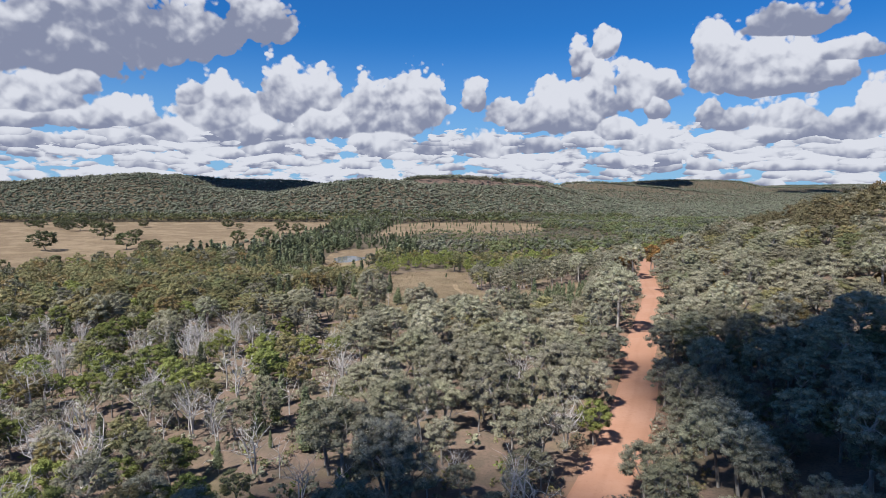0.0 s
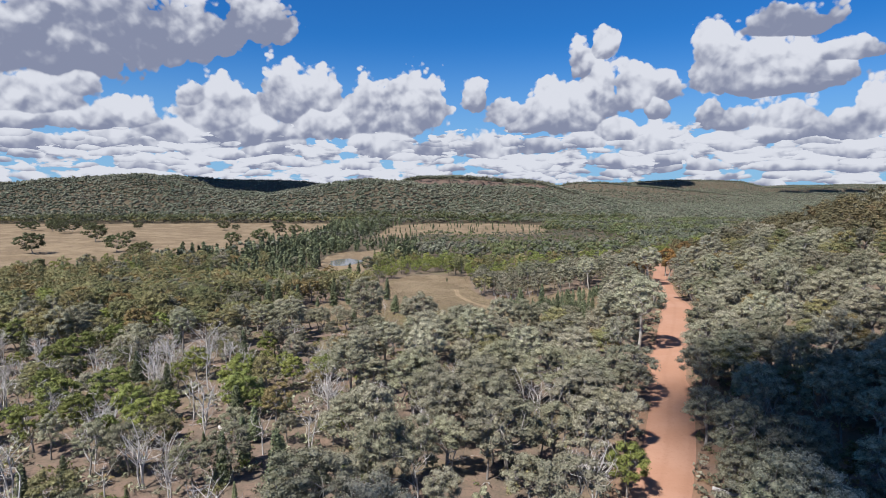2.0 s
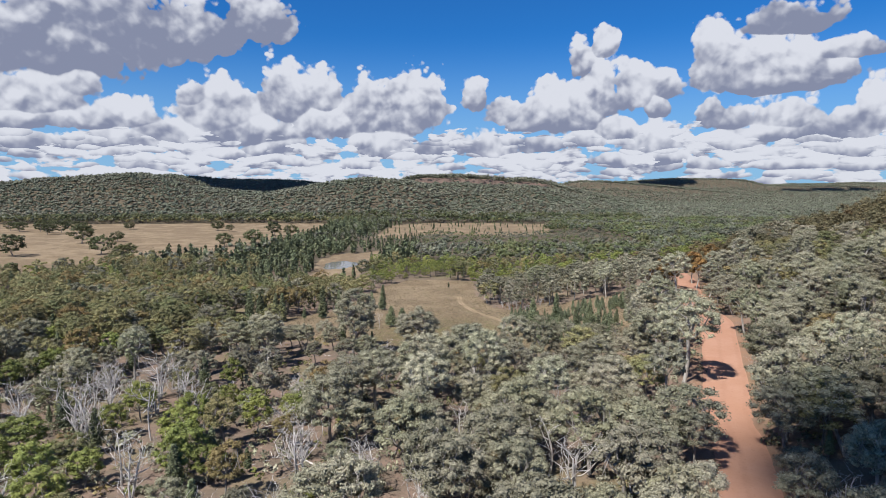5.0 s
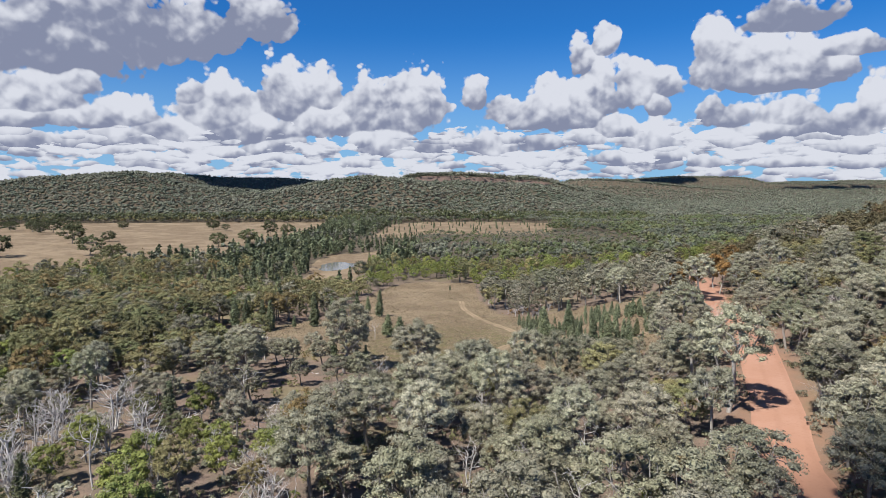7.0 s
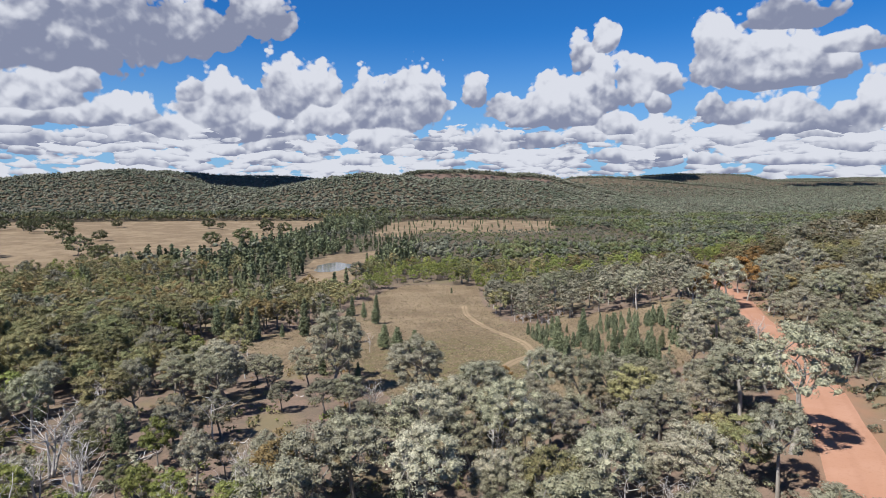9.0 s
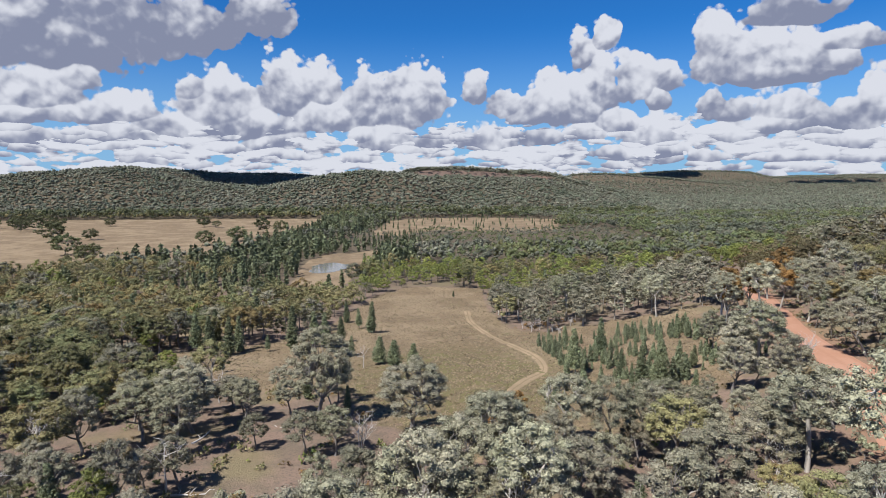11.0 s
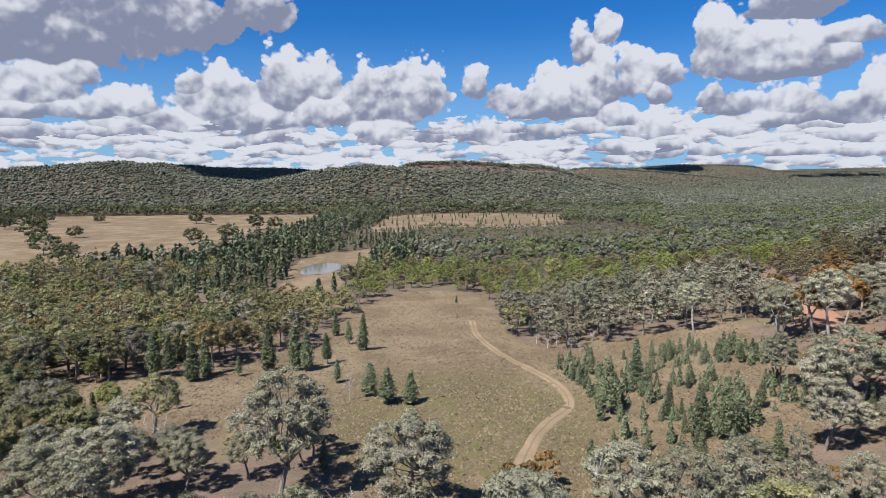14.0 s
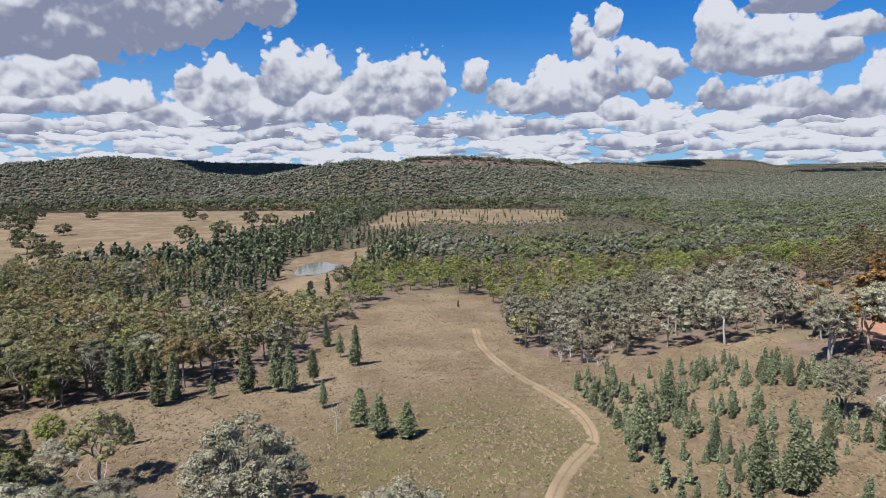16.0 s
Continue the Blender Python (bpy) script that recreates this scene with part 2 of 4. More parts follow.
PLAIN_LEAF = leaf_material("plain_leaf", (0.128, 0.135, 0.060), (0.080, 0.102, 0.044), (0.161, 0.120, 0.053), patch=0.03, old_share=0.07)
SLOPE_LEAF = leaf_material("slope_leaf", (0.140, 0.112, 0.058), (0.088, 0.082, 0.044), (0.150, 0.092, 0.044), turn=0.5)
DARK_BARK = bark_material("dark_bark", (0.114, 0.101, 0.089), (0.282, 0.255, 0.228))
GUM_BARK = bark_material("gum_bark", (0.416, 0.389, 0.349), (0.242, 0.215, 0.187), 1.2, 0.7)
DEAD_WOOD = bark_material("dead_wood", (0.560, 0.525, 0.495), (0.350, 0.320, 0.300), 2.0)


def ground_material():
    """Red-grey litter soil, straw grass and green flushes, told apart by the sheet's own zones."""
    mat, n, s = material("bush_ground")
    where = n.put("ShaderNodeNewGeometry").outputs["Position"]
    straw = n.put("ShaderNodeAttribute", attribute_name="straw").outputs["Fac"]
    green = n.put("ShaderNodeAttribute", attribute_name="green").outputs["Fac"]
    rock = n.put("ShaderNodeAttribute", attribute_name="rock").outputs["Fac"]
    litter = n.put("ShaderNodeAttribute", attribute_name="litter").outputs["Fac"]
    broad, mid, fine = n.noise(where, 0.05, 4.0), n.noise(where, 0.35, 5.0), n.noise(where, 2.6, 6.0, 0.65)
    soil = n.mix(n.ramp(mid, 0.35, 0.65), (0.200, 0.140, 0.108), (0.145, 0.113, 0.086))
    soil = n.mix(n.ramp(fine, 0.45, 0.7), soil, (0.115, 0.090, 0.069))
    soil = n.mix(n.ramp(broad, 0.5, 0.68, 0.0, 0.7), soil, (0.181, 0.151, 0.084))
    soil = n.mix(n.math("MULTIPLY", litter, n.ramp(mid, 0.25, 0.7, 1.0, 0.55)), soil, (0.077, 0.065, 0.044))
    grass = n.mix(n.ramp(mid, 0.35, 0.7), (0.200, 0.146, 0.094), (0.142, 0.106, 0.070))
    grass = n.mix(n.ramp(fine, 0.42, 0.66, 0.0, 0.8), grass, (0.127, 0.094, 0.057))
    grass = n.mix(n.ramp(broad, 0.45, 0.62, 0.0, 0.6), grass, (0.268, 0.205, 0.134))
    grass = n.mix(n.ramp(n.noise(where, 0.9, 5.0, 0.7), 0.52, 0.72, 0.0, 0.65), grass, (0.107, 0.084, 0.053))
    flush = n.mix(n.ramp(mid, 0.4, 0.62), (0.108, 0.088, 0.047), (0.138, 0.122, 0.056))
    grass = n.mix(n.math("MULTIPLY", green, n.ramp(mid, 0.3, 0.6, 0.35, 1.0)), grass, flush)
    verge = n.put("ShaderNodeAttribute", attribute_name="verge").outputs["Fac"]
    soil = n.mix(n.math("MULTIPLY", verge, n.ramp(mid, 0.3, 0.65, 0.35, 1.0)), soil, (0.242, 0.144, 0.094))
    edge = n.math("ADD", straw, n.math("MULTIPLY", n.math("SUBTRACT", mid, 0.5), 0.9))
    colour = n.mix(n.ramp(edge, 0.3, 0.7), soil, grass)
    stone = n.mix(n.ramp(fine, 0.4, 0.6), (0.161, 0.111, 0.087), (0.094, 0.071, 0.060))
    colour = n.mix(rock, colour, stone)
    n.link(colour, s.inputs["Base Color"])
    bump = n.put("ShaderNodeBump", {"Strength": 0.8, "Distance": 0.25, "Height": n.math("ADD", n.math("MULTIPLY", mid, 1.2), fine)})
    n.link(bump.outputs[0], s.inputs["Normal"])
    s.inputs["Roughness"].default_value = 0.95
    s.inputs["Specular IOR Level"].default_value = 0.1
    return mat


def dirt_material(name, one, two, dark, across, rut=0.28):
    """Graded dirt with wheel lines along it (the across coordinate) and washed patches."""
    mat, n, s = material(name)
    where = n.put("ShaderNodeNewGeometry").outputs["Position"]
    side = n.put("ShaderNodeAttribute", attribute_name="across").outputs["Fac"]
    broad, fine = n.noise(where, 0.12, 4.0), n.noise(where, 2.2, 6.0, 0.65)
    colour = n.mix(n.ramp(broad, 0.35, 0.65), one, two)
    lines = n.math("COSINE", n.math("MULTIPLY", n.math("ADD", side, n.math("MULTIPLY", broad, 0.15)), across))
    colour = n.mix(n.ramp(n.math("ADD", lines, n.math("MULTIPLY", fine, 1.2)), 0.9, 1.9, 0.0, rut), colour, dark)
    colour = n.mix(n.ramp(fine, 0.5, 0.75, 0.0, 0.4), colour, dark)
    n.link(colour, s.inputs["Base Color"])
    bump = n.put("ShaderNodeBump", {"Strength": 0.5, "Distance": 0.06, "Height": fine})
    n.link(bump.outputs[0], s.inputs["Normal"])
    s.inputs["Roughness"].default_value = 0.95
    s.inputs["Specular IOR Level"].default_value = 0.1
    return mat


GROUND = ground_material()
ROAD_DIRT = dirt_material("road_dirt", (0.358, 0.205, 0.142), (0.322, 0.175, 0.116), (0.252, 0.130, 0.084), 7.0)
TRACK_DIRT = dirt_material("track_dirt", (0.285, 0.212, 0.136), (0.225, 0.168, 0.106), (0.150, 0.116, 0.066), 6.3, 0.9)


def water_material():
    mat, n, s = material("pond_water")
    where = n.put("ShaderNodeNewGeometry").outputs["Position"]
    n.link(n.mix(n.noise(where, 0.08, 3.0), (0.12, 0.12, 0.11), (0.19, 0.18, 0.155)), s.inputs["Base Color"])
    bump = n.put("ShaderNodeBump", {"Strength": 0.12, "Distance": 0.05, "Height": n.noise(where, 1.5, 3.0)})
    n.link(bump.outputs[0], s.inputs["Normal"])
    s.inputs["Roughness"].default_value = 0.12
    return mat


WATER = water_material()


# ---- the lie of the land ----
def step(low, high, value):
    s = np.clip((np.asarray(value, float) - low) / (high - low), 0, 1)
    return s * s * (3 - 2 * s)


def bumps(x, y, size, seed):
    """Cheap smooth noise from waves, about -1 to 1."""
    rng = np.random.default_rng(seed)
    total = 0
    for k in range(5):
        a, p, f = rng.uniform(0, 6.28), rng.uniform(0, 6.28), rng.uniform(0.6, 1.7) * 6.28 / size
        total = total + np.sin(f * (np.cos(a) * x + np.sin(a) * y) + p + 1.3 * np.sin(0.43 * f * (np.sin(a) * x - np.cos(a) * y) + 2 * p))
    return total / 2.6


# crest lines: bearing x at the crest and the height of the ground there
LEFT_RIDGE = ((-2600, 30), (-1500, 44), (-973, 50), (-911, 52), (-848, 59), (-786, 62), (-724, 65), (-686, 68), (-649, 69), (-612, 64), (-563, 45), (-514, 37), (-452, 29), (-378, 26), (-300, 18), (-190, -11))
SHOULDER = ((-920, -11), (-840, 58), (-784, 76), (-752, 78), (-720, 75), (-697, 66), (-650, 44), (-570, -11))
KNOB = ((-430, -11), (-349, 27), (-280, 35), (-234, 44), (-188, 52), (-154, 55), (-97, 50), (-40, 48), (60, -11))
BUTTE = ((-230, -11), (-150, 36), (-112, 53), (-86, 61), (-32, 65), (21, 68), (88, 62), (154, 58), (208, 57), (235, 52), (268, 43), (330, 24), (400, 8), (520, -11))
DARK_RIDGE = ((-4000, 64), (-1907, 65), (-1663, 76), (-1541, 93), (-1420, 88), (-1055, 95), (-934, 82), (-812, 79), (-691, 79), (-594, 73), (-521, 62), (-400, 30), (-200, -11))
LOW_MESA = ((380, -11), (470, 40), (501, 55), (549, 69), (671, 69), (744, 64), (900, 50), (1200, 20), (1500, -11))
MESA = ((700, 30), (900, 70), (1045, 77), (1181, 87), (1352, 98), (1557, 97), (1796, 90), (1870, 70), (1941, 55), (2200, 52), (2700, 50), (4200, 48))
FAR_RIDGE = ((-900, 40), (300, 55), (900, 62), (2000, 56), (2314, 61), (2509, 70), (2713, 69), (2916, 77), (3194, 73), (4600, 68))


def crest(line, x):
    xs, zs = zip(*line)
    s = sum(np.interp(x + d, xs, zs) for d in (-24, -8, 8, 24)) / 4
    return s + 11


ROAD = ((-14, -6), (-2, 24), (10, 51), (22.3, 77.5), (29.2, 92), (33.4, 101.5), (39.7, 117.5), (43.3, 130), (49.4, 143), (54.3, 155), (61.4, 172), (67.5, 188), (71, 205), (76, 222), (82, 239), (90.5, 262), (101, 300), (112, 340), (120, 390))
TRACK = ((2, 165), (6.5, 183), (10.4, 195), (14, 203), (19, 212), (20.2, 220.5), (18.9, 230), (15.4, 242), (10.2, 258.5), (6.8, 277), (6.2, 299))
SIDE_TRACK = ((19.7, 222), (24, 240), (22, 262), (14, 290), (10, 318))


def smooth_line(points, pace=3.0):
    """A Catmull-Rom line through plan points."""
    p = np.array([points[0], *points, points[-1]], float)
    out = []
    for a, b, c, d in zip(p, p[1:], p[2:], p[3:]):
        for s in np.arange(0, 1, pace / np.hypot(*(c - b))):
            out.append(0.5 * (2 * b + (c - a) * s + (2 * a - 5 * b + 4 * c - d) * s**2 + (3 * b - a - 3 * c + d) * s**3))
    return np.array(out)


ROAD_LINE, TRACK_LINE = smooth_line(ROAD), smooth_line(TRACK, 2.0)


def line_gap(line, x, y):
    """Distance to a plan line and the nearest of its points."""
    x, y = np.asarray(x, float), np.asarray(y, float)
    best, which = np.full(x.shape, 1e9), np.zeros(x.shape, int)
    for k, (a, b) in enumerate(line):
        d = (x - a) ** 2 + (y - b) ** 2
        near = d < best
        best, which = np.where(near, d, best), np.where(near, k, which)
    return np.sqrt(best), which


def bare_land(x, y):
    base = -11 * step(130, 345, y)
    rise = np.minimum(0.185 * np.maximum(x - 30, 0) + 0.12 * np.maximum(x - 95, 0), 40) * (1 - step(240, 470, y))
    z = base + rise + 0.35 * bumps(x, y, 40, 3) + 0.12 * bumps(x, y, 11, 4)
    # each crest line is kept by its bearing from the valley, so the outline holds in depth
    def ridge(line, far):
        return crest(line, x * far / np.maximum(y, 700))

    hills = ridge(LEFT_RIDGE, 1330) * step(975, 1340, y) * (1 - 0.75 * step(1400, 2000, y))
    hills = np.maximum(hills, ridge(SHOULDER, 1700) * step(1450, 1720, y) * (1 - 0.6 * step(1800, 2300, y)))
    hills = np.maximum(hills, ridge(KNOB, 1230) * step(940, 1240, y) * (1 - step(1350, 1700, y)))
    cliff = 0.74 * step(950, 1410, y) + 0.26 * step(1425, 1440, y + 14 * bumps(x, y, 90, 9))
    hills = np.maximum(hills, ridge(BUTTE, 1440) * cliff * (1 - step(1800, 2300, y)))
    hills = np.maximum(hills, ridge(DARK_RIDGE, 2600) * step(2050, 2620, y) * (1 - 0.5 * step(2900, 3600, y)))
    hills = np.maximum(hills, ridge(LOW_MESA, 2600) * (0.6 * step(2000, 2600, y) + 0.4 * step(2520, 2620, y)) * (1 - 0.6 * step(2900, 3500, y)))
    hills = np.maximum(hills, ridge(MESA, 3650) * (0.55 * step(2700, 3650, y) + 0.45 * step(3450, 3680, y)))
    hills = np.maximum(hills, ridge(FAR_RIDGE, 4350) * step(3600, 4350, y))
    rough = step(980, 1300, y)
    return z + hills + rough * (1.6 * bumps(x, y, 150, 6) + 1.0 * bumps(x, y, 55, 8)) * step(5, 25, hills)


ROAD_Z = bare_land(ROAD_LINE[:, 0], ROAD_LINE[:, 1])
ROAD_Z = np.convolve(np.pad(ROAD_Z, 6, "edge"), np.ones(13) / 13, "valid")


def land(x, y):
    if np.ndim(x) == 0:
        return float(land(np.array([x]), np.array([y]))[0])
    x, y = np.broadcast_arrays(np.asarray(x, float), np.asarray(y, float))
    z = bare_land(x, y)
    close = (y < 420) & (y > -60) & (np.abs(x) < 180)
    if close.any():
        d, k = line_gap(ROAD_LINE, x[close], y[close])
        w = 1 - step(4.5, 11, d)
        z = z.copy()
        z[close] = z[close] * (1 - w) + ROAD_Z[k] * w
    # the pond lies in a dug bowl
    r = np.hypot((x + 69) / 11, (y - 432) / 23)
    z = z - 1.6 * (1 - step(0.75, 1.1, r)) + 0.9 * np.exp(-((r - 1.35) / 0.18) ** 2) * (y < 432)
    return z


# plan outlines of the open ground
PADDOCK = ((-260, 318), (-222, 418), (-190, 452), (-160, 487), (-152, 600), (-135, 680), (-150, 800), (-172, 930), (-300, 945), (-500, 938), (-800, 930), (-800, 700), (-560, 420), (-420, 300))
MEADOW = ((-64, 200), (-84, 226), (-66, 233), (-53, 243), (-40, 262), (-38, 298), (-30, 347), (-18, 362), (15, 357), (14, 310), (18, 268), (32, 258), (52, 262), (70, 256), (64, 232), (61, 208), (50, 190), (30, 178), (10, 165), (-12, 178), (-20, 196), (-44, 198))
STRIP = ((-75, 655), (-72, 880), (-20, 930), (60, 930), (150, 880), (115, 700), (55, 672), (-15, 705), (-45, 640))
POND_BANK = ((-72, 335), (-80, 400), (-88, 450), (-84, 490), (-52, 520), (-42, 500), (-46, 440), (-48, 400), (-54, 335))


def inside(outline, x, y):
    x, y = np.asarray(x, float), np.asarray(y, float)
    hit = np.zeros(x.shape, bool)
    for (ax, ay), (bx, by) in zip(outline, outline[1:] + outline[:1]):
        if ay != by:
            hit ^= ((ay > y) != (by > y)) & (x < (bx - ax) * (y - ay) / (by - ay) + ax)
    return hit


def opened(x, y):
    return inside(PADDOCK, x, y) | inside(MEADOW, x, y) | inside(STRIP, x, y) | inside(POND_BANK, x, y)


def mesh_of(name, verts, faces, mats, smooth=False, slots=None):
    me = bpy.data.meshes.new(name)
    verts, faces = np.asarray(verts, np.float32), np.asarray(faces, np.int32)
    size = faces.shape[1]
    me.vertices.add(len(verts))
    me.vertices.foreach_set("co", verts.ravel())
    me.loops.add(faces.size)
    me.loops.foreach_set("vertex_index", faces.ravel())
    me.polygons.add(len(faces))
    me.polygons.foreach_set("loop_start", np.arange(0, faces.size, size, dtype=np.int32))
    me.polygons.foreach_set("use_smooth", np.full(len(faces), smooth))
    for m in mats:
        me.materials.append(m)
    if slots is not None:
        me.polygons.foreach_set("material_index", np.asarray(slots, np.int32))
    me.update(calc_edges=True)
    return me


def add_attribute(me, name, values):
    me.attributes.new(name, "FLOAT", "POINT").data.foreach_set("value", np.asarray(values, np.float32).ravel())


def grid_faces(rows, cols):
    k = np.arange(rows * cols).reshape(rows, cols)
    return np.stack([k[:-1, :-1], k[:-1, 1:], k[1:, 1:], k[1:, :-1]], -1).reshape(-1, 4)


def make_ground():
    ys = [-700.0, -500, -350, -230, -150, -100, -70]
    while ys[-1] < 4940:
        ys.append(ys[-1] + (2.4 if ys[-1] < 380 else min(2.4 + (ys[-1] - 380) * 0.014, 30)))
    half = [0.0]
    while half[-1] < 4700:
        half.append(half[-1] + (2.2 if half[-1] < 110 else 2.2 + (half[-1] - 110) * 0.035))
    xs = np.array([-v for v in half[:0:-1]] + half)
    x, y = np.meshgrid(xs, np.array(ys))
    z = land(x, y)
    me = mesh_of("ground", np.stack([x, y, z], -1).reshape(-1, 3), grid_faces(*x.shape), [GROUND], smooth=True)
    soft = sum(opened(x + a, y + b).astype(float) for a, b in ((0, 0), (4, 0), (-4, 0), (0, 4), (0, -4))) / 5
    add_attribute(me, "straw", soft)
    verge = np.zeros(x.shape)
    near = (np.abs(x) < 150) & (y < 420) & (y > -80)
    verge[near] = 1 - step(4, 9, line_gap(ROAD_LINE, x[near], y[near])[0])
    add_attribute(me, "verge", verge)
    add_attribute(me, "litter", step(330, 420, y))
    add_attribute(me, "green", (1 - step(14, 34, np.hypot((x - 2), (y - 205) * 0.75))) * (1 - step(255, 290, y)))
    add_attribute(me, "rock", step(1405, 1415, y) * (1 - step(1450, 1460, y)) * step(-90, -60, x) * (1 - step(230, 250, x)))
    tagged(new("ground", me), "dry bushland ground of red-grey litter soil and straw grass", "ground", kind="structure")


make_ground()


def ribbon(name, line, half, lift, mat, label, heights=None, crown=0.0, wobble=0.3):
    """A strip of worked earth along a plan line, with ragged verges."""
    ahead = np.gradient(line, axis=0)
    ahead /= np.hypot(*ahead.T)[:, None]
    side = np.stack([ahead[:, 1], -ahead[:, 0]], 1)
    across = np.linspace(-1, 1, 9)
    rng = np.random.default_rng(5)
    rag = 1 + wobble * np.convolve(rng.uniform(-1, 1, len(line) + 4), np.ones(5) / 5, "valid")
    pts = line[:, None] + side[:, None] * across[None, :, None] * (half * rag)[:, None, None]
    z = land(pts[..., 0], pts[..., 1]) if heights is None else np.repeat(heights[:, None], 9, 1)
    z = z + lift + crown * (1 - across**2) - 0.5 * lift * (np.abs(across) > 0.99)
    me = mesh_of(name, np.concatenate([pts, z[..., None]], -1).reshape(-1, 3), grid_faces(len(line), 9), [mat], smooth=True)
    add_attribute(me, "across", np.tile(across, len(line)))
    return tagged(new(name, me), label, name.replace("_", " "), kind="structure")


ribbon("dirt_road", ROAD_LINE, 3.6, 0.12, ROAD_DIRT, "graded red-orange dirt road running through the bush", ROAD_Z, 0.12, 0.12)
ribbon("vehicle_track", TRACK_LINE, 1.15, 0.04, TRACK_DIRT, "pale two-wheel vehicle track worn through dry grass")


def make_pond():
    a = np.linspace(0, 2 * np.pi, 48, endpoint=False)
    r = 1 + 0.10 * np.sin(3 * a + 1) + 0.06 * np.sin(5 * a)
    pts = np.stack([-69 + 11 * r * np.cos(a), 432 + 22 * r * np.sin(a)], 1)
    level = float(land(-69.0, 432.0)) + 1.0
    verts = np.vstack([[-69, 432, level], np.c_[pts, np.full(48, level)]])
    faces = [(0, 1 + k, 1 + (k + 1) % 48) for k in range(48)]
    tagged(new("pond", mesh_of("pond", verts, faces, [WATER])), "small still farm dam of grey-brown water", "pond", kind="structure")


make_pond()


# ---- trees ----
class Wood:
    """Tapered tubes gathered into one mesh."""

    def __init__(self):
        self.v, self.f = [], []

    def tube(self, path, radii, sides=5):
        path = [Vector(p) for p in path]
        start = len(self.v)
        for k, p in enumerate(path):
            way = (path[min(k + 1, len(path) - 1)] - path[max(k - 1, 0)]).normalized()
            a = way.orthogonal().normalized()
            b = way.cross(a)
            for s in range(sides):
                t = 2 * math.pi * s / sides
                self.v.append(p + (a * math.cos(t) + b * math.sin(t)) * radii[k])
        for k in range(len(path) - 1):
            for s in range(sides):
                q = start + k * sides
                self.f.append((q + s, q + (s + 1) % sides, q + sides + (s + 1) % sides, q + sides + s))

    def bough(self, rng, a, b, r0, r1, sag=0.12, sides=5, parts=3):
        a, b = Vector(a), Vector(b)
        off = Vector(rng.normal(size=3)) * (b - a).length * sag
        path = [a.lerp(b, k / parts) + off * math.sin(math.pi * k / parts) for k in range(parts + 1)]
        self.tube(path, [r0 + (r1 - r0) * k / parts for k in range(parts + 1)], sides)
        return path

    def mesh(self, name, mat):
        return mesh_of(name, [tuple(p) for p in self.v], self.f, [mat], smooth=True)


def sprays(rng, centres, radii, counts, length, flat=0.72, jitter=0.42, droop=0.0):
    """Leaf sprays: small slim triangles shingled over clumps, facing outwards and a little at random."""
    out = []
    for c, r, k in zip(centres, radii, counts):
        d = rng.normal(size=(k, 3))
        d /= np.linalg.norm(d, axis=1)[:, None]
        d[:, 2] = np.where(d[:, 2] < -0.45, -d[:, 2], d[:, 2])
        p = np.asarray(c) + d * np.array([r, r, r * flat]) * rng.uniform(0.62, 1.12, (k, 1))
        nrm = d + jitter * rng.normal(size=(k, 3)) + [0, 0, 0.25]
        nrm /= np.linalg.norm(nrm, axis=1)[:, None]
        t = np.cross(nrm, rng.normal(size=(k, 3)))
        t /= np.linalg.norm(t, axis=1)[:, None]
        b = np.cross(nrm, t)
        size = length * rng.uniform(0.6, 1.3, (k, 1))
        tip = p + t * size * 0.6 + [0, 0, -droop]
        out.append(np.stack([p - t * size * 0.4 + b * size * 0.36, p - t * size * 0.4 - b * size * 0.36, tip], 1))
    return np.concatenate(out)


def cores(rng, centres, radii, flat=0.72, fine=True):
    """Dense hearts of the clumps, roughened many-sided lumps."""
    g = (1 + 5**0.5) / 2
    if fine:
        v = np.array([(-1, g, 0), (1, g, 0), (-1, -g, 0), (1, -g, 0), (0, -1, g), (0, 1, g), (0, -1, -g), (0, 1, -g), (g, 0, -1), (g, 0, 1), (-g, 0, -1), (-g, 0, 1)]) / (1 + g * g) ** 0.5
        f = ((0, 11, 5), (0, 5, 1), (0, 1, 7), (0, 7, 10), (0, 10, 11), (1, 5, 9), (5, 11, 4), (11, 10, 2), (10, 7, 6), (7, 1, 8), (3, 9, 4), (3, 4, 2), (3, 2, 6), (3, 6, 8), (3, 8, 9), (4, 9, 5), (2, 4, 11), (6, 2, 10), (8, 6, 7), (9, 8, 1))
    else:
        v = np.array([(1, 0, 0), (-1, 0, 0), (0, 1, 0), (0, -1, 0), (0, 0, 1), (0, 0, -1)], float)
        f = ((0, 2, 4), (2, 1, 4), (1, 3, 4), (3, 0, 4), (2, 0, 5), (1, 2, 5), (3, 1, 5), (0, 3, 5))
    out = []
    for c, r in zip(centres, radii):
        p = v * rng.uniform(0.7, 1.05, (len(v), 1)) * np.array([r, r, r * flat]) * 0.66 + np.asarray(c)
        out.append(p[np.array(f)])
    return np.concatenate(out)


def tri_mesh(name, tris, mat):
    return mesh_of(name, tris.reshape(-1, 3), np.arange(len(tris) * 3).reshape(-1, 3), [mat])


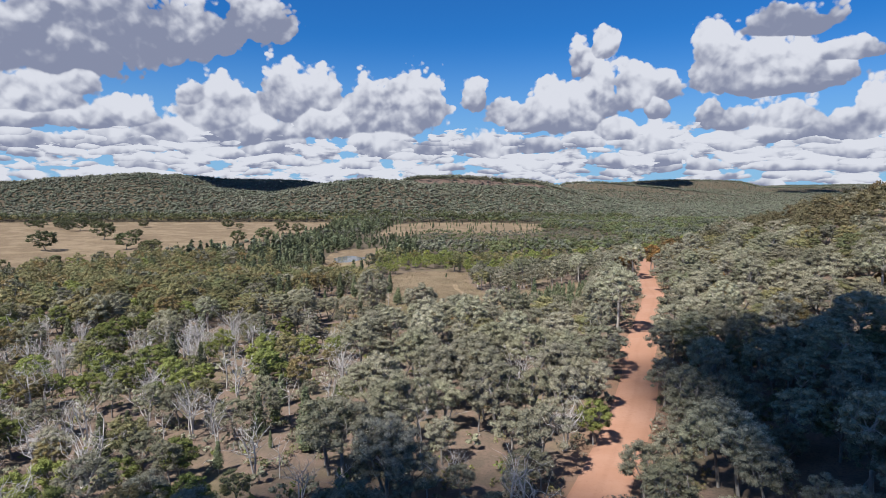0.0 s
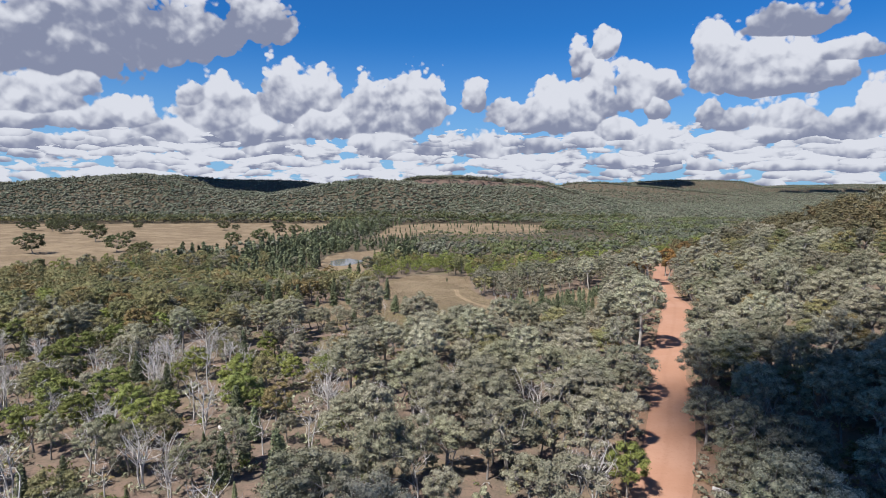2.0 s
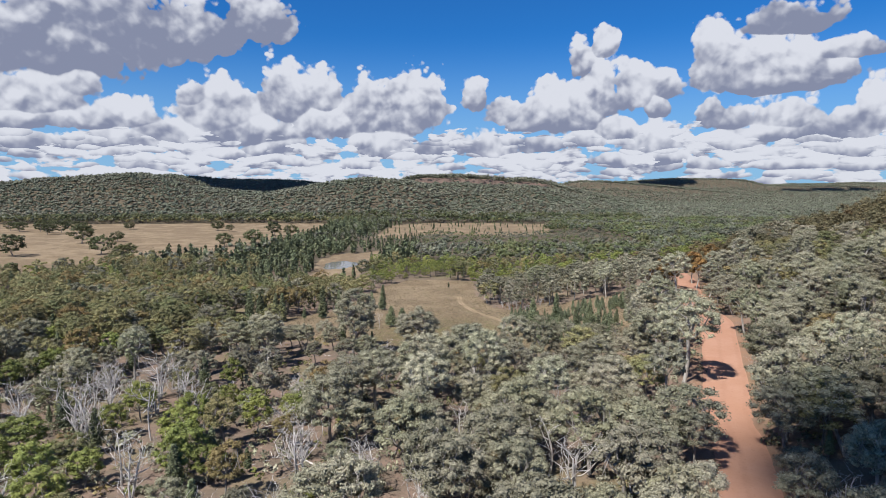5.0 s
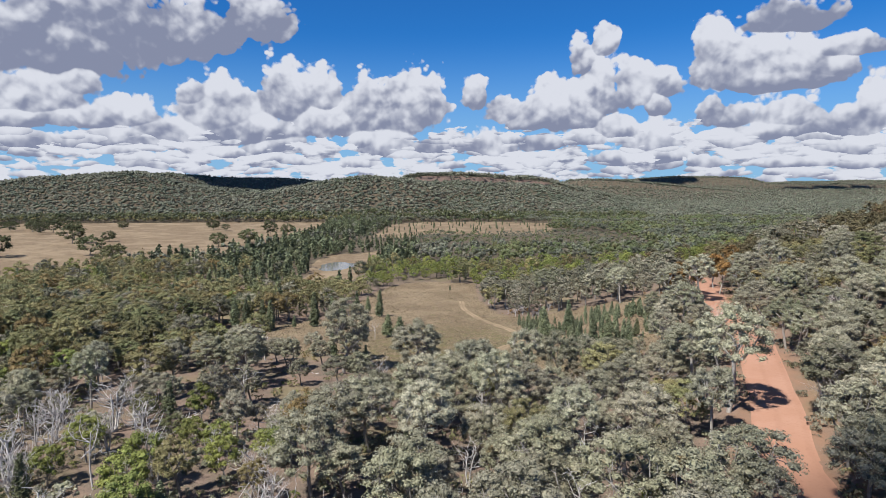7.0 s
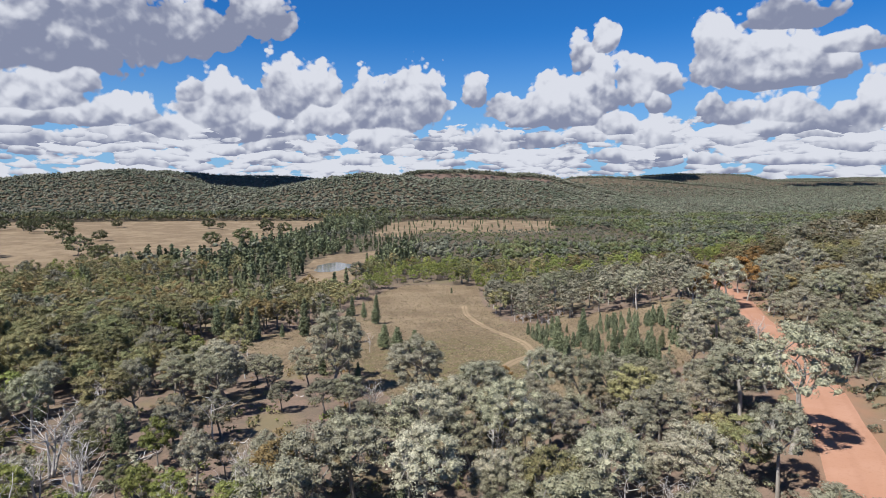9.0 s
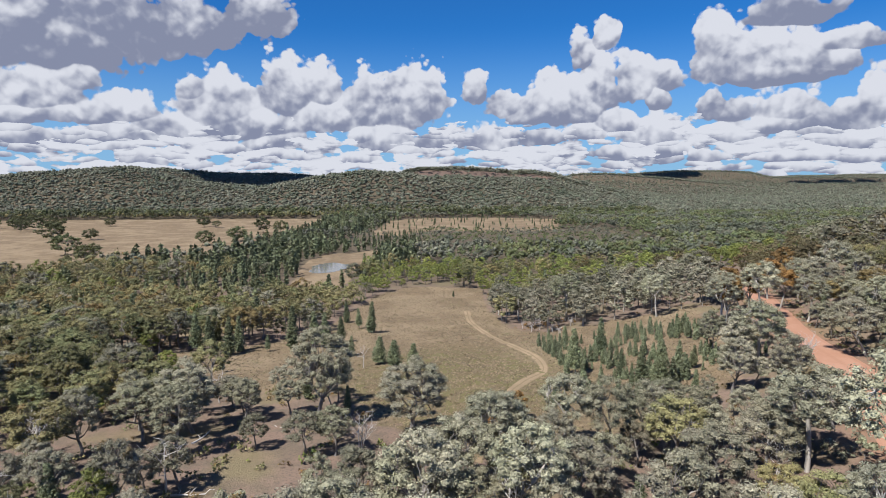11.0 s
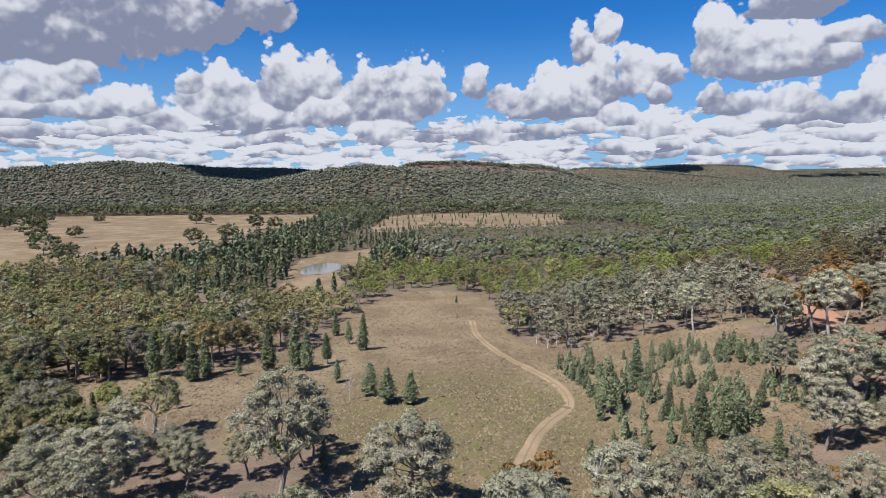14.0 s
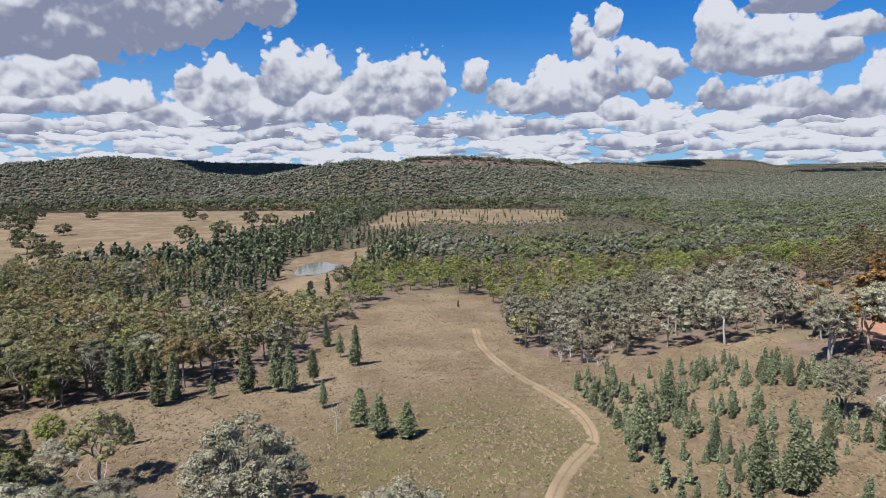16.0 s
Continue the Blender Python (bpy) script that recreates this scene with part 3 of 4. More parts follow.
def gum_shape(seed, high, wide, clumps, per, length, stem=0.36, flat=0.38, under=-0.62):
    """A eucalypt: forked trunk, limbs that end in clumps of foliage. Returns wood and leaf triangles."""
    rng = np.random.default_rng(seed)
    wood = Wood()
    lean = rng.normal(size=2) * 0.05 * high
    fork = Vector((lean[0], lean[1], high * stem * rng.uniform(0.85, 1.1)))
    thick = 0.022 * high
    wood.bough(rng, (0, 0, -0.3), fork, thick, thick * 0.72, 0.03, 7, 4)
    mids = []
    for k in range(5):
        a = 2 * math.pi * (k + rng.uniform(-0.3, 0.3)) / 5
        reach = wide * rng.uniform(0.35, 0.6)
        mid = fork + Vector((math.cos(a) * reach, math.sin(a) * reach, high * rng.uniform(0.16, 0.30)))
        wood.bough(rng, fork, mid, thick * 0.55, thick * 0.26)
        mids.append(mid)
    centres, radii = [], []
    while len(centres) < clumps:
        d = rng.normal(size=3)
        d /= np.linalg.norm(d)
        if d[2] < under:
            continue
        s = rng.uniform(0.55, 1.0) ** 0.6
        c = np.array([fork.x + d[0] * wide * s * 0.82, fork.y + d[1] * wide * s * 0.82, high * (0.98 - flat) + d[2] * high * flat * s * 0.86])
        if any(np.linalg.norm(c - o) < wide * 0.22 for o in centres) and rng.uniform() < 0.8:
            continue
        centres.append(c)
        radii.append(wide * rng.uniform(0.15, 0.32) * (24 / max(clumps, 18)) ** 0.3)
    for c, r in zip(centres, radii):
        root = min(mids, key=lambda m: (m - Vector(c)).length)
        wood.bough(rng, root, Vector(c), thick * 0.26, thick * 0.07, 0.1, 4, 2)
    tris = sprays(rng, centres, radii, [max(3, int(per * (r / (0.27 * wide)) ** 2)) for r in radii], length)
    return wood, np.concatenate([tris, cores(rng, centres, radii, fine=per > 40)])


def pine_shape(seed, high, wide, whorls, per, length, foot=0.1):
    """A cypress pine: straight stem and a dense cone of upswept plumes."""
    rng = np.random.default_rng(seed)
    wood = Wood()
    wood.bough(rng, (0, 0, -0.3), (rng.normal() * 0.1, rng.normal() * 0.1, high * 0.96), 0.016 * high, 0.004 * high, 0.01, 6, 4)
    out = []
    for k in range(whorls):
        h = foot + (1 - foot) * (k / whorls) ** 0.9
        girth = wide * (1 - h) ** 0.92 * min(1.0, 0.55 + (h - foot) * 4) * rng.uniform(0.82, 1.12)
        arms = max(3, int(9 * (1 - h) + 3))
        for a in range(arms):
            t = 2 * math.pi * (a + rng.uniform(0, 1)) / arms
            r = girth * rng.uniform(0.55, 0.95)
            c = (math.cos(t) * r * 0.8, math.sin(t) * r * 0.8, h * high + 0.02 * high)
            out.append(sprays(rng, [c], [0.16 * wide + 0.22 * girth], [per], length, 1.25, 0.5, -0.12 * length))
            if k % 3 == 0 and a % 2 == 0:
                wood.tube([(0, 0, h * high - 0.05 * high), c], [0.005 * high, 0.002 * high], 3)
    out.append(sprays(rng, [(0, 0, high * 0.95)], [0.10 * wide], [per], length, 2.4))
    rings = [(foot + (0.97 - foot) * k / 5) for k in range(6)]
    lump = [[(math.cos(a * 1.257 + k) * wide * 0.62 * (1 - h) ** 0.8, math.sin(a * 1.257 + k) * wide * 0.62 * (1 - h) ** 0.8, h * high) for a in range(5)] for k, h in enumerate(rings)]
    for k in range(5):
        for a in range(5):
            p, q, r, t = lump[k][a], lump[k][(a + 1) % 5], lump[k + 1][(a + 1) % 5], lump[k + 1][a]
            out.append(np.array([(p, q, r), (p, r, t)]))
    return wood, np.concatenate(out)


def dead_shape(seed, high, spread, limbs=7):
    """A dead tree: bleached forking boughs and broken twigs."""
    rng = np.random.default_rng(seed)
    wood = Wood()
    thick = 0.019 * high
    stems = 1 + int(rng.integers(0, 3))
    for s in range(stems):
        a = rng.uniform(0, 6.28)
        top = Vector((math.cos(a) * spread * 0.35 * s, math.sin(a) * spread * 0.35 * s, high * rng.uniform(0.55, 0.75)))
        path = wood.bough(rng, (0.15 * s, 0, -0.3), top, thick, thick * 0.5, 0.06, 6, 4)
        for k in range(limbs):
            b = a + rng.uniform(0, 6.28)
            start = path[2].lerp(path[4], rng.uniform(0, 1))
            end = start + Vector((math.cos(b) * spread * rng.uniform(0.4, 0.9), math.sin(b) * spread * rng.uniform(0.4, 0.9), high * rng.uniform(0.14, 0.46)))
            arm = wood.bough(rng, start, end, thick * 0.42, thick * 0.15, 0.18, 4, 3)
            for _ in range(4):
                q = arm[1].lerp(arm[3], rng.uniform(0, 1))
                d = Vector((*(rng.normal(size=2) * spread * 0.28), high * rng.uniform(0.02, 0.14)))
                twig = wood.bough(rng, q, q + d, thick * 0.16, thick * 0.06, 0.15, 3, 2)
                wood.tube([twig[1], twig[1] + Vector(rng.normal(size=3)) * spread * 0.12], [thick * 0.08, thick * 0.035], 3)
    return wood


def part(name, me, parent, label=""):
    ob = new(name, me)
    ob.parent = parent
    if label:
        ob["label"] = label
    return ob


def tree_thing(name, label, wood, tris, bark, leaf, category="tree", group=""):
    thing = tagged(new(name), label, category, group)
    part("trunk", wood.mesh("trunk", bark), thing)
    if tris is not None:
        part("crown", tri_mesh("crown", tris, leaf), thing)
    return thing


KINDS = {}


def kind(key, name, label, shapes, bark, leaf, category, group):
    """Prototypes of one kind of tree, parked until they are placed."""
    KINDS[key] = [[tree_thing(name, label, *shape, bark, leaf, category, group), size, False] for shape, size in shapes]


def plant(key, x, y, high, rng, turn=None, wide=1.0):
    row = KINDS[key][int(rng.integers(len(KINDS[key])))]
    proto, size, used = row
    s = high / size
    m = Matrix.LocRotScale((x, y, float(land(x, y)) - 0.05), Euler((rng.normal() * 0.02, rng.normal() * 0.02, rng.uniform(0, 6.28))), (s * wide, s * wide, s))
    if used:
        copy = copy_thing(proto, m)
        copy.matrix_basis = m
    else:
        proto.matrix_basis = m
        row[2] = True


gum = lambda seed, high, wide, clumps, per, length, **more: (gum_shape(seed, high, wide, clumps, per, length, **more), high)
kind("grey", "grey_box_tree", "grey-green eucalypt with rounded clumps of foliage", [gum(11 + k, 11, 3.9 + 0.35 * k, 56, 250, 0.21) for k in range(4)], DARK_BARK, GREY_LEAF, "tree", "grey eucalypts in the bush")
kind("great", "round_box_tree", "large round-crowned grey eucalypt with dense foliage", [gum(15 + k, 14, 4.5, 110, 520, 0.18, stem=0.26, flat=0.40, under=-0.6) for k in range(3)], DARK_BARK, GREY_LEAF, "tree", "round-crowned eucalypts at the meadow")
kind("ironbark", "grey_ironbark_tree", "slender grey-green eucalypt with an open clumped crown", [gum(21 + k, 10, 3.2 + 0.3 * k, 42, 190, 0.22, stem=0.40) for k in range(4)], DARK_BARK, GREY_LEAF, "tree", "slender eucalypts in the bush")
kind("pale", "white_gum_tree", "tall eucalypt with a bare white trunk and pale leaves", [gum(31 + k, 15, 5.4, 70, 240, 0.24, stem=0.44, flat=0.31) for k in range(3)], GUM_BARK, PALE_LEAF, "tree", "white-trunked gums")
kind("olive", "olive_gum_tree", "olive-green eucalypt with a bronze-tinged crown", [gum(41 + k, 11, 4.1, 50, 170, 0.25, flat=0.36) for k in range(4)], DARK_BARK, OLIVE_LEAF, "tree", "olive eucalypts")
kind("shade", "paddock_tree", "broad dark green shade tree standing in dry paddock", [gum(45 + k, 11, 6.6, 50, 36, 0.85, stem=0.22, flat=0.44, under=-0.95) for k in range(3)], DARK_BARK, SHADE_LEAF, "tree", "paddock trees")
kind("bronze", "bronze_gum_tree", "eucalypt with rusty orange-brown scorched foliage", [gum(47 + k, 11, 3.6, 20, 66, 0.62, flat=0.32) for k in range(2)], GUM_BARK, RUST_LEAF, "tree", "scorched gums by the road")
kind("bright", "green_wattle_tree", "bright yellow-green leafy tree with dense foliage", [gum(51 + k, 7, 3.1, 44, 150, 0.22, stem=0.28, flat=0.38) for k in range(3)], DARK_BARK, GREEN_LEAF, "tree", "bright green trees")
kind("pine", "cypress_pine", "dark green conical cypress pine", [((pine_shape(61 + k, 9, 2.1 + 0.25 * k, 20, 18, 0.34, 0.06 + 0.07 * k)), 9) for k in range(3)], DARK_BARK, PINE_LEAF, "tree", "cypress pines")
kind("sapling", "pine_sapling", "young blue-green cypress pine sapling", [((pine_shape(71 + k, 3.5, 0.85, 9, 10, 0.30, 0.04)), 3.5) for k in range(3)], DARK_BARK, SAPLING_LEAF, "sapling", "pine saplings")
kind("dead", "dead_tree", "leafless dead tree with bleached grey forking branches", [((dead_shape(81 + k, 8, 3.0), None), 8) for k in range(5)], DEAD_WOOD, None, "dead tree", "dead trees")
kind("rust", "rusty_shrub", "small shrub with rusty brown foliage", [gum(91 + k, 4, 1.5, 10, 50, 0.36, stem=0.25, flat=0.4) for k in range(2)], DARK_BARK, RUST_LEAF, "shrub", "rusty shrubs")
kind("shrub", "grey_shrub", "low grey-green bushy shrub among fallen timber", [gum(95 + k, 3, 1.5, 10, 48, 0.36, stem=0.15, flat=0.42) for k in range(3)], DARK_BARK, PALE_LEAF, "shrub", "low shrubs")

# set trees: plan place and height
PINES = [(25.2, 208.2, 9.8), (34.6, 224.0, 8.9), (-65.0, 235.4, 9.4), (-61.2, 234.6, 8.7), (-55.6, 232.4, 9.5), (-54.5, 236.8, 9.2), (-41.7, 239.6, 10.8), (-35.7, 240.1, 9.4), (-29.8, 245.4, 7.1), (-24.7, 229.4, 4.9), (-34.5, 282.4, 7.2), (-28.1, 267.2, 6.2), (-23.5, 258.9, 9.2), (-47.1, 236.0, 4.4), (-49.9, 212.2, 3.5), (-58.7, 202.7, 5.6), (33.1, 203.4, 6.0), (34.1, 194.0, 8.3), (37.3, 191.6, 9.0), (46.5, 200.6, 4.6), (54.9, 224.0, 3.9), (33.5, 239.1, 2.5), (1.8, 335.9, 3.0), (28.6, 235.3, 5.5), (-19.8, 84.6, 9.7), (-36.6, 96.6, 3.3), (-35.1, 100.3, 3.1), (-32.9, 239.1, 9.2)]
BUSHY = [(-17.0, 220.0, 6.4), (-13.0, 214.5, 6.4), (-8.8, 214.0, 5.8)]
DOMES = [(-40.8, 176.1, 12.0), (-47.0, 172.5, 10.0), (-7.5, 172.8, 13.0)]
GREATS = [(-22.2, 178.0, 17.6), (-34.5, 180.0, 8.0),  (53.8, 207.8, 10.0), (-52.0, 166.0, 11.0), (12.0, 158.0, 10.5), (46.0, 184.0, 10.5), (52.0, 178.0, 11.0)]
GREYS = [(-35.9, 184.7, 7.1), (-39.5, 166.4, 11.2)]
PALES = [(36.5, 274.7, 15.5), (39.2, 299.6, 12.6), (58.6, 254.9, 13.2), (62.4, 276.5, 13.1), (17.1, 295.8, 11.6), (66.4, 231.4, 13.5), (72.5, 225.2, 14.7), (42.3, 143.8, 17.6)]
BRIGHTS = [(-60.4, 210.4, 5.7), (-59.2, 99.0, 7.6), (-56.3, 104.5, 6.9), (-45.4, 102.8, 7.3), (22.5, 86.4, 7.2), (-79.0, 143.3, 7.9), (-51.0, 110.1, 7.4), (-58.0, 199.0, 5.0), (-80.0, 167.2, 9.0)]
DEADS = [(-87.1, 122.7, 8.6), (-55.7, 126.8, 10.1), (-38.5, 108.9, 8.8), (-18.9, 112.1, 9.0), (-11.0, 108.9, 7.7), (15.4, 108.9, 8.8), (-3.3, 100.3, 8.2), (-53.6, 86.4, 8.1), (-54.4, 79.1, 7.5), (-41.0, 84.6, 5.3), (17.9, 84.6, 8.8), (39.9, 95.2, 6.8), (2.0, 126.8, 6.3), (-39.7, 131.1, 7.8), (-59.1, 141.6, 8.0), (-49.3, 137.7, 6.9), (-55.5, 129.2, 5.5), (-25.0, 127.4, 6.2), (-20.2, 217.4, 4.7), (-0.8, 113.4, 8.0), (-10.7, 111.6, 7.0), (-20.6, 119.7, 6.6), (18.9, 119.7, 6.6), (-60.5, 139.3, 6.7), (41.5, 96.9, 7.4)]
PADDOCK_TREES = [(-326.5, 489.7, 18.5), (-342.6, 602.5, 19.0), (-265.1, 498.8, 16.5), (-224.3, 456.6, 13.5), (-234.0, 470.0, 11.0), (-278.1, 773.5, 13.7), (-258.7, 759.1, 9.0), (-194.0, 565.1, 12.7), (-486.0, 759.1, 12.8), (-470.0, 752.0, 11.0), (-451.4, 743.0, 15.3), (-436.0, 752.0, 12.0), (-401.5, 803.0, 11.3), (-416.5, 937.8, 13.2), (-177.8, 595.7, 14.5), (-184.7, 689.7, 14.8), (-168.3, 693.9, 13.0), (-234.1, 935.0, 9.3), (-250.0, 900.0, 6.0), (-520.0, 770.0, 14.0), (-500.0, 790.0, 12.0), (-318.0, 620.0, 11.0)]

BRONZES = [(72.5, 230.0, 11.5), (69.5, 236.0, 10.5), (84.0, 238.0, 11.0), (88.5, 252.0, 12.0), (80.0, 258.0, 10.0), (98.0, 258.0, 10.5), (74.0, 246.0, 9.0), (104.0, 272.0, 11.0)]
rng = np.random.default_rng(20)
taken = []
for key, rows, wide in (("pine", PINES, 1.0), ("pine", BUSHY, 1.55), ("great", DOMES, 1.4), ("grey", GREYS, 1.0), ("great", GREATS, 1.0), ("pale", PALES, 1.0), ("bright", BRIGHTS, 1.0), ("dead", DEADS, 1.0), ("bronze", BRONZES, 1.0), ("shade", PADDOCK_TREES, 1.15)):
    for x, y, high in rows:
        plant(key, x, y, high, rng, wide=wide)
        taken.append((x, y, 0.30 * high + (0.8 if key != "dead" else 0.2)))
taken += [(41, 139, 4.0), (36, 130, 2.0)]
for _ in range(10):
    plant("shade", rng.normal(-500, 60), rng.normal(800, 45), rng.uniform(9, 15), rng)
for _ in range(22):
    x, y = rng.uniform(17, 46), rng.uniform(184, 214)
    if line_gap(TRACK_LINE, x, y)[0] > 4:
        plant("pine" if rng.uniform() < 0.4 else "sapling", x, y, rng.uniform(2.5, 5.5), rng)
        taken.append((x, y, 1.5))
for _ in range(330):
    # saplings between the track and the road
    x, y = rng.uniform(22, 62), rng.triangular(184, 224, 250)
    if line_gap(TRACK_LINE, x, y)[0] > 3.5 and line_gap(ROAD_LINE, x, y)[0] > 6 and bumps(x, y, 22, 12) > -0.15:
        plant("sapling", x, y, rng.uniform(1.6, 4.2), rng)


def scatter(rng, pitch, x0, x1, y0, y1):
    """Jittered places within the wedge that the camera looks into."""
    xs, ys = np.arange(x0, x1, pitch), np.arange(y0, y1, pitch)
    x, y = np.meshgrid(xs, ys)
    x = (x + rng.uniform(-0.5, 0.5, x.shape) * pitch).ravel()
    y = (y + rng.uniform(-0.5, 0.5, y.shape) * pitch).ravel()
    keep = np.abs(x) < 0.80 * y + 22
    return x[keep], y[keep]


def free_place(x, y, gap=4.7):
    if line_gap(ROAD_LINE, x, y)[0] < gap:
        return False
    return all((x - a) ** 2 + (y - b) ** 2 > (r + 1.2) ** 2 for a, b, r in taken)


def bush_kind(x, y, rng):
    """Which tree grows here, and how high; None for a gap."""
    patch, roll = bumps(x, y, 45, 30), rng.uniform()
    if x < -12 - 0.05 * y and y < 150:
        # thin dry scrub with many dead trees
        if roll < 0.10:
            return None
        if roll < 0.32:
            return "dead", rng.uniform(5, 9)
        if roll < (0.66 if patch > 0.1 else 0.46):
            return "bright", rng.uniform(4.0, 8.0)
        if roll < 0.68:
            return "pine", rng.uniform(2.5, 7)
        if roll < 0.80:
            return "shrub", rng.uniform(1.6, 3.6)
        return ("ironbark" if roll < 0.92 else "olive"), rng.uniform(5, 9)
    if y < 130 and x < 25 and roll < 0.34:
        return ("dead", rng.uniform(5, 9)) if roll < 0.18 else ("bright", rng.uniform(3, 6)) if roll < 0.22 else ("shrub", rng.uniform(1.5, 3)) if roll < 0.30 else None
    if x < -45 and y > 170:
        return ("olive", rng.uniform(9, 13)) if roll < 0.66 else ("ironbark", rng.uniform(8, 12)) if roll < 0.80 else ("bright", rng.uniform(6, 9)) if roll < 0.90 else ("pine", rng.uniform(6, 10))
    if x < -70 and roll < 0.5:
        return ("bright", rng.uniform(6, 9)) if roll < 0.2 else ("pine", rng.uniform(5, 9)) if roll < 0.28 else ("olive", rng.uniform(8, 12))
    if x > 105 and y > 110 and roll < 0.55:
        return "olive", rng.uniform(8, 12)
    if roll < 0.06 + 0.05 * patch:
        return "shrub", rng.uniform(1.5, 3.2)
    if roll < 0.10:
        return "dead", rng.uniform(5, 8)
    if roll < 0.13:
        return "rust", rng.uniform(2.5, 5)
    if roll < 0.18:
        return "pine", rng.uniform(4, 8)
    if roll < 0.26:
        return "pale", rng.uniform(10, 14)
    if roll < 0.32:
        return "olive", rng.uniform(7, 11)
    return ("grey" if rng.uniform() < 0.55 else "ironbark"), rng.uniform(5.0, 12.5)


count = {}
places = [(a, b) for a, b in zip(*scatter(rng, 4.5, -130, 0, 46, 150)) if a < -12 - 0.05 * b]
places += [(a, b) for a, b in zip(*scatter(rng, 5.35, -120, 122, 46, 250)) if not (a < -12 - 0.05 * b and b < 150)]
for x, y in places:
    if inside(MEADOW, x, y) or not free_place(x, y):
        continue
    found = bush_kind(x, y, rng)
    if found:
        key, high = found
        if -62 < x < 0 and 150 < y < 177 and rng.uniform() < 0.55:
            continue
        if 168 < y < 192 and (5 < x < 70 or -75 < x < -14):
            high *= 0.8
        if 58 < x < 74 and 196 < y < 222:
            high *= 0.65
        count[key] = count.get(key, 0) + 1
        plant(key, x, y, high, rng, wide=rng.uniform(0.85, 1.2))
print("planted", count)


# ---- the bush farther off: woods that nobody could count ----
def wood_stuff(name, label, shapes, leaf, bark, xs, ys, highs, seed):
    """Many far trees joined into two meshes of one piece of woodland."""
    rng = np.random.default_rng(seed)
    if ys.mean() > 1000:
        # only slopes that face the valley
        show = np.ones(len(xs), bool)
        tops = land(xs, ys) + highs + 1
        for f in np.linspace(0.18, 0.985, 60):
            px, py = xs * f, 60 + (ys - 60) * f
            show &= land(px, py) + 4 < 38 + (tops - 38) * f
        xs, ys, highs = xs[show], ys[show], highs[show]
    zs = land(xs, ys)
    pick = rng.integers(len(shapes), size=len(xs))
    tris, stems, tones = [], [], []
    for k, (shape, size) in enumerate(shapes):
        wood, leafs = shape
        sel = np.where(pick == k)[0]
        if not len(sel):
            continue
        a, s = rng.uniform(0, 6.28, len(sel)), highs[sel] / size
        c, d = np.cos(a) * s, np.sin(a) * s
        p = leafs.reshape(-1, 3)
        out = np.empty((len(sel), len(p), 3), np.float32)
        out[..., 0] = c[:, None] * p[:, 0] - d[:, None] * p[:, 1] + xs[sel, None]
        out[..., 1] = d[:, None] * p[:, 0] + c[:, None] * p[:, 1] + ys[sel, None]
        out[..., 2] = s[:, None] * p[:, 2] + zs[sel, None]
        tris.append(out.reshape(-1, 3))
        tones.append(np.repeat(rng.uniform(0, 1, len(sel)), len(p)))
    if bark is not None:
        for x, y, z, h in zip(xs, ys, zs, highs):
            r, t = 0.018 * h, h * 0.6
            stems.append([(x - r, y, z - 0.3), (x + r, y, z - 0.3), (x + r * 0.5, y, z + t), (x - r * 0.5, y, z + t)])
            stems.append([(x, y - r, z - 0.3), (x, y + r, z - 0.3), (x, y + r * 0.5, z + t), (x, y - r * 0.5, z + t)])
    tris = np.concatenate(tris)
    me = mesh_of(name, tris, np.arange(len(tris)).reshape(-1, 3), [leaf])
    add_attribute(me, "tone", np.concatenate(tones))
    thing = tagged(new(name, me), label, "woodland", kind="stuff")
    if stems:
        v = np.array(stems, np.float32).reshape(-1, 3)
        trunks = part("trunks", mesh_of("trunks", v, np.arange(len(v)).reshape(-1, 4), [bark]), thing)
        tagged(trunks, kind="stuff")
    return len(tris) // 3


MID_GUM = [(gum_shape(101 + k, 10, 4.4, 24, 38, 0.50, stem=0.26, flat=0.42, under=-0.8), 10) for k in range(6)]
MID_PINE = [(pine_shape(111 + k, 9, 1.9, 7, 3, 1.2), 9) for k in range(3)]
FAR_PINE = [(pine_shape(115 + k, 9, 2.0, 5, 2, 1.9), 9) for k in range(3)]
def lump_shape(seed, high, wide, lumps, cards, length, fine=True, spread=0.4):
    """A far tree: rounded lumps of foliage with ragged sprays."""
    rng = np.random.default_rng(seed)
    centres = [(rng.normal() * wide * spread, rng.normal() * wide * spread, high * rng.uniform(0.5, 0.76)) for _ in range(lumps)]
    radii = [wide * rng.uniform(0.6, 0.95) * lumps**-0.3 for _ in range(lumps)]
    return None, np.concatenate([cores(rng, centres, radii, 0.85, fine), sprays(rng, centres, radii, [cards] * lumps, length, 0.9)])


FAR_GUM = [(lump_shape(121 + k, 10, 4.2, 4, 9, 1.1, spread=0.62), 10) for k in range(6)]
HILL_GUM = [(lump_shape(131 + k, 10, 5.6, 2, 4, 1.6, spread=0.5), 10) for k in range(6)]
LAST_GUM = [(lump_shape(141 + k, 12, 9.0, 1, 4, 3.4, False), 12) for k in range(5)]

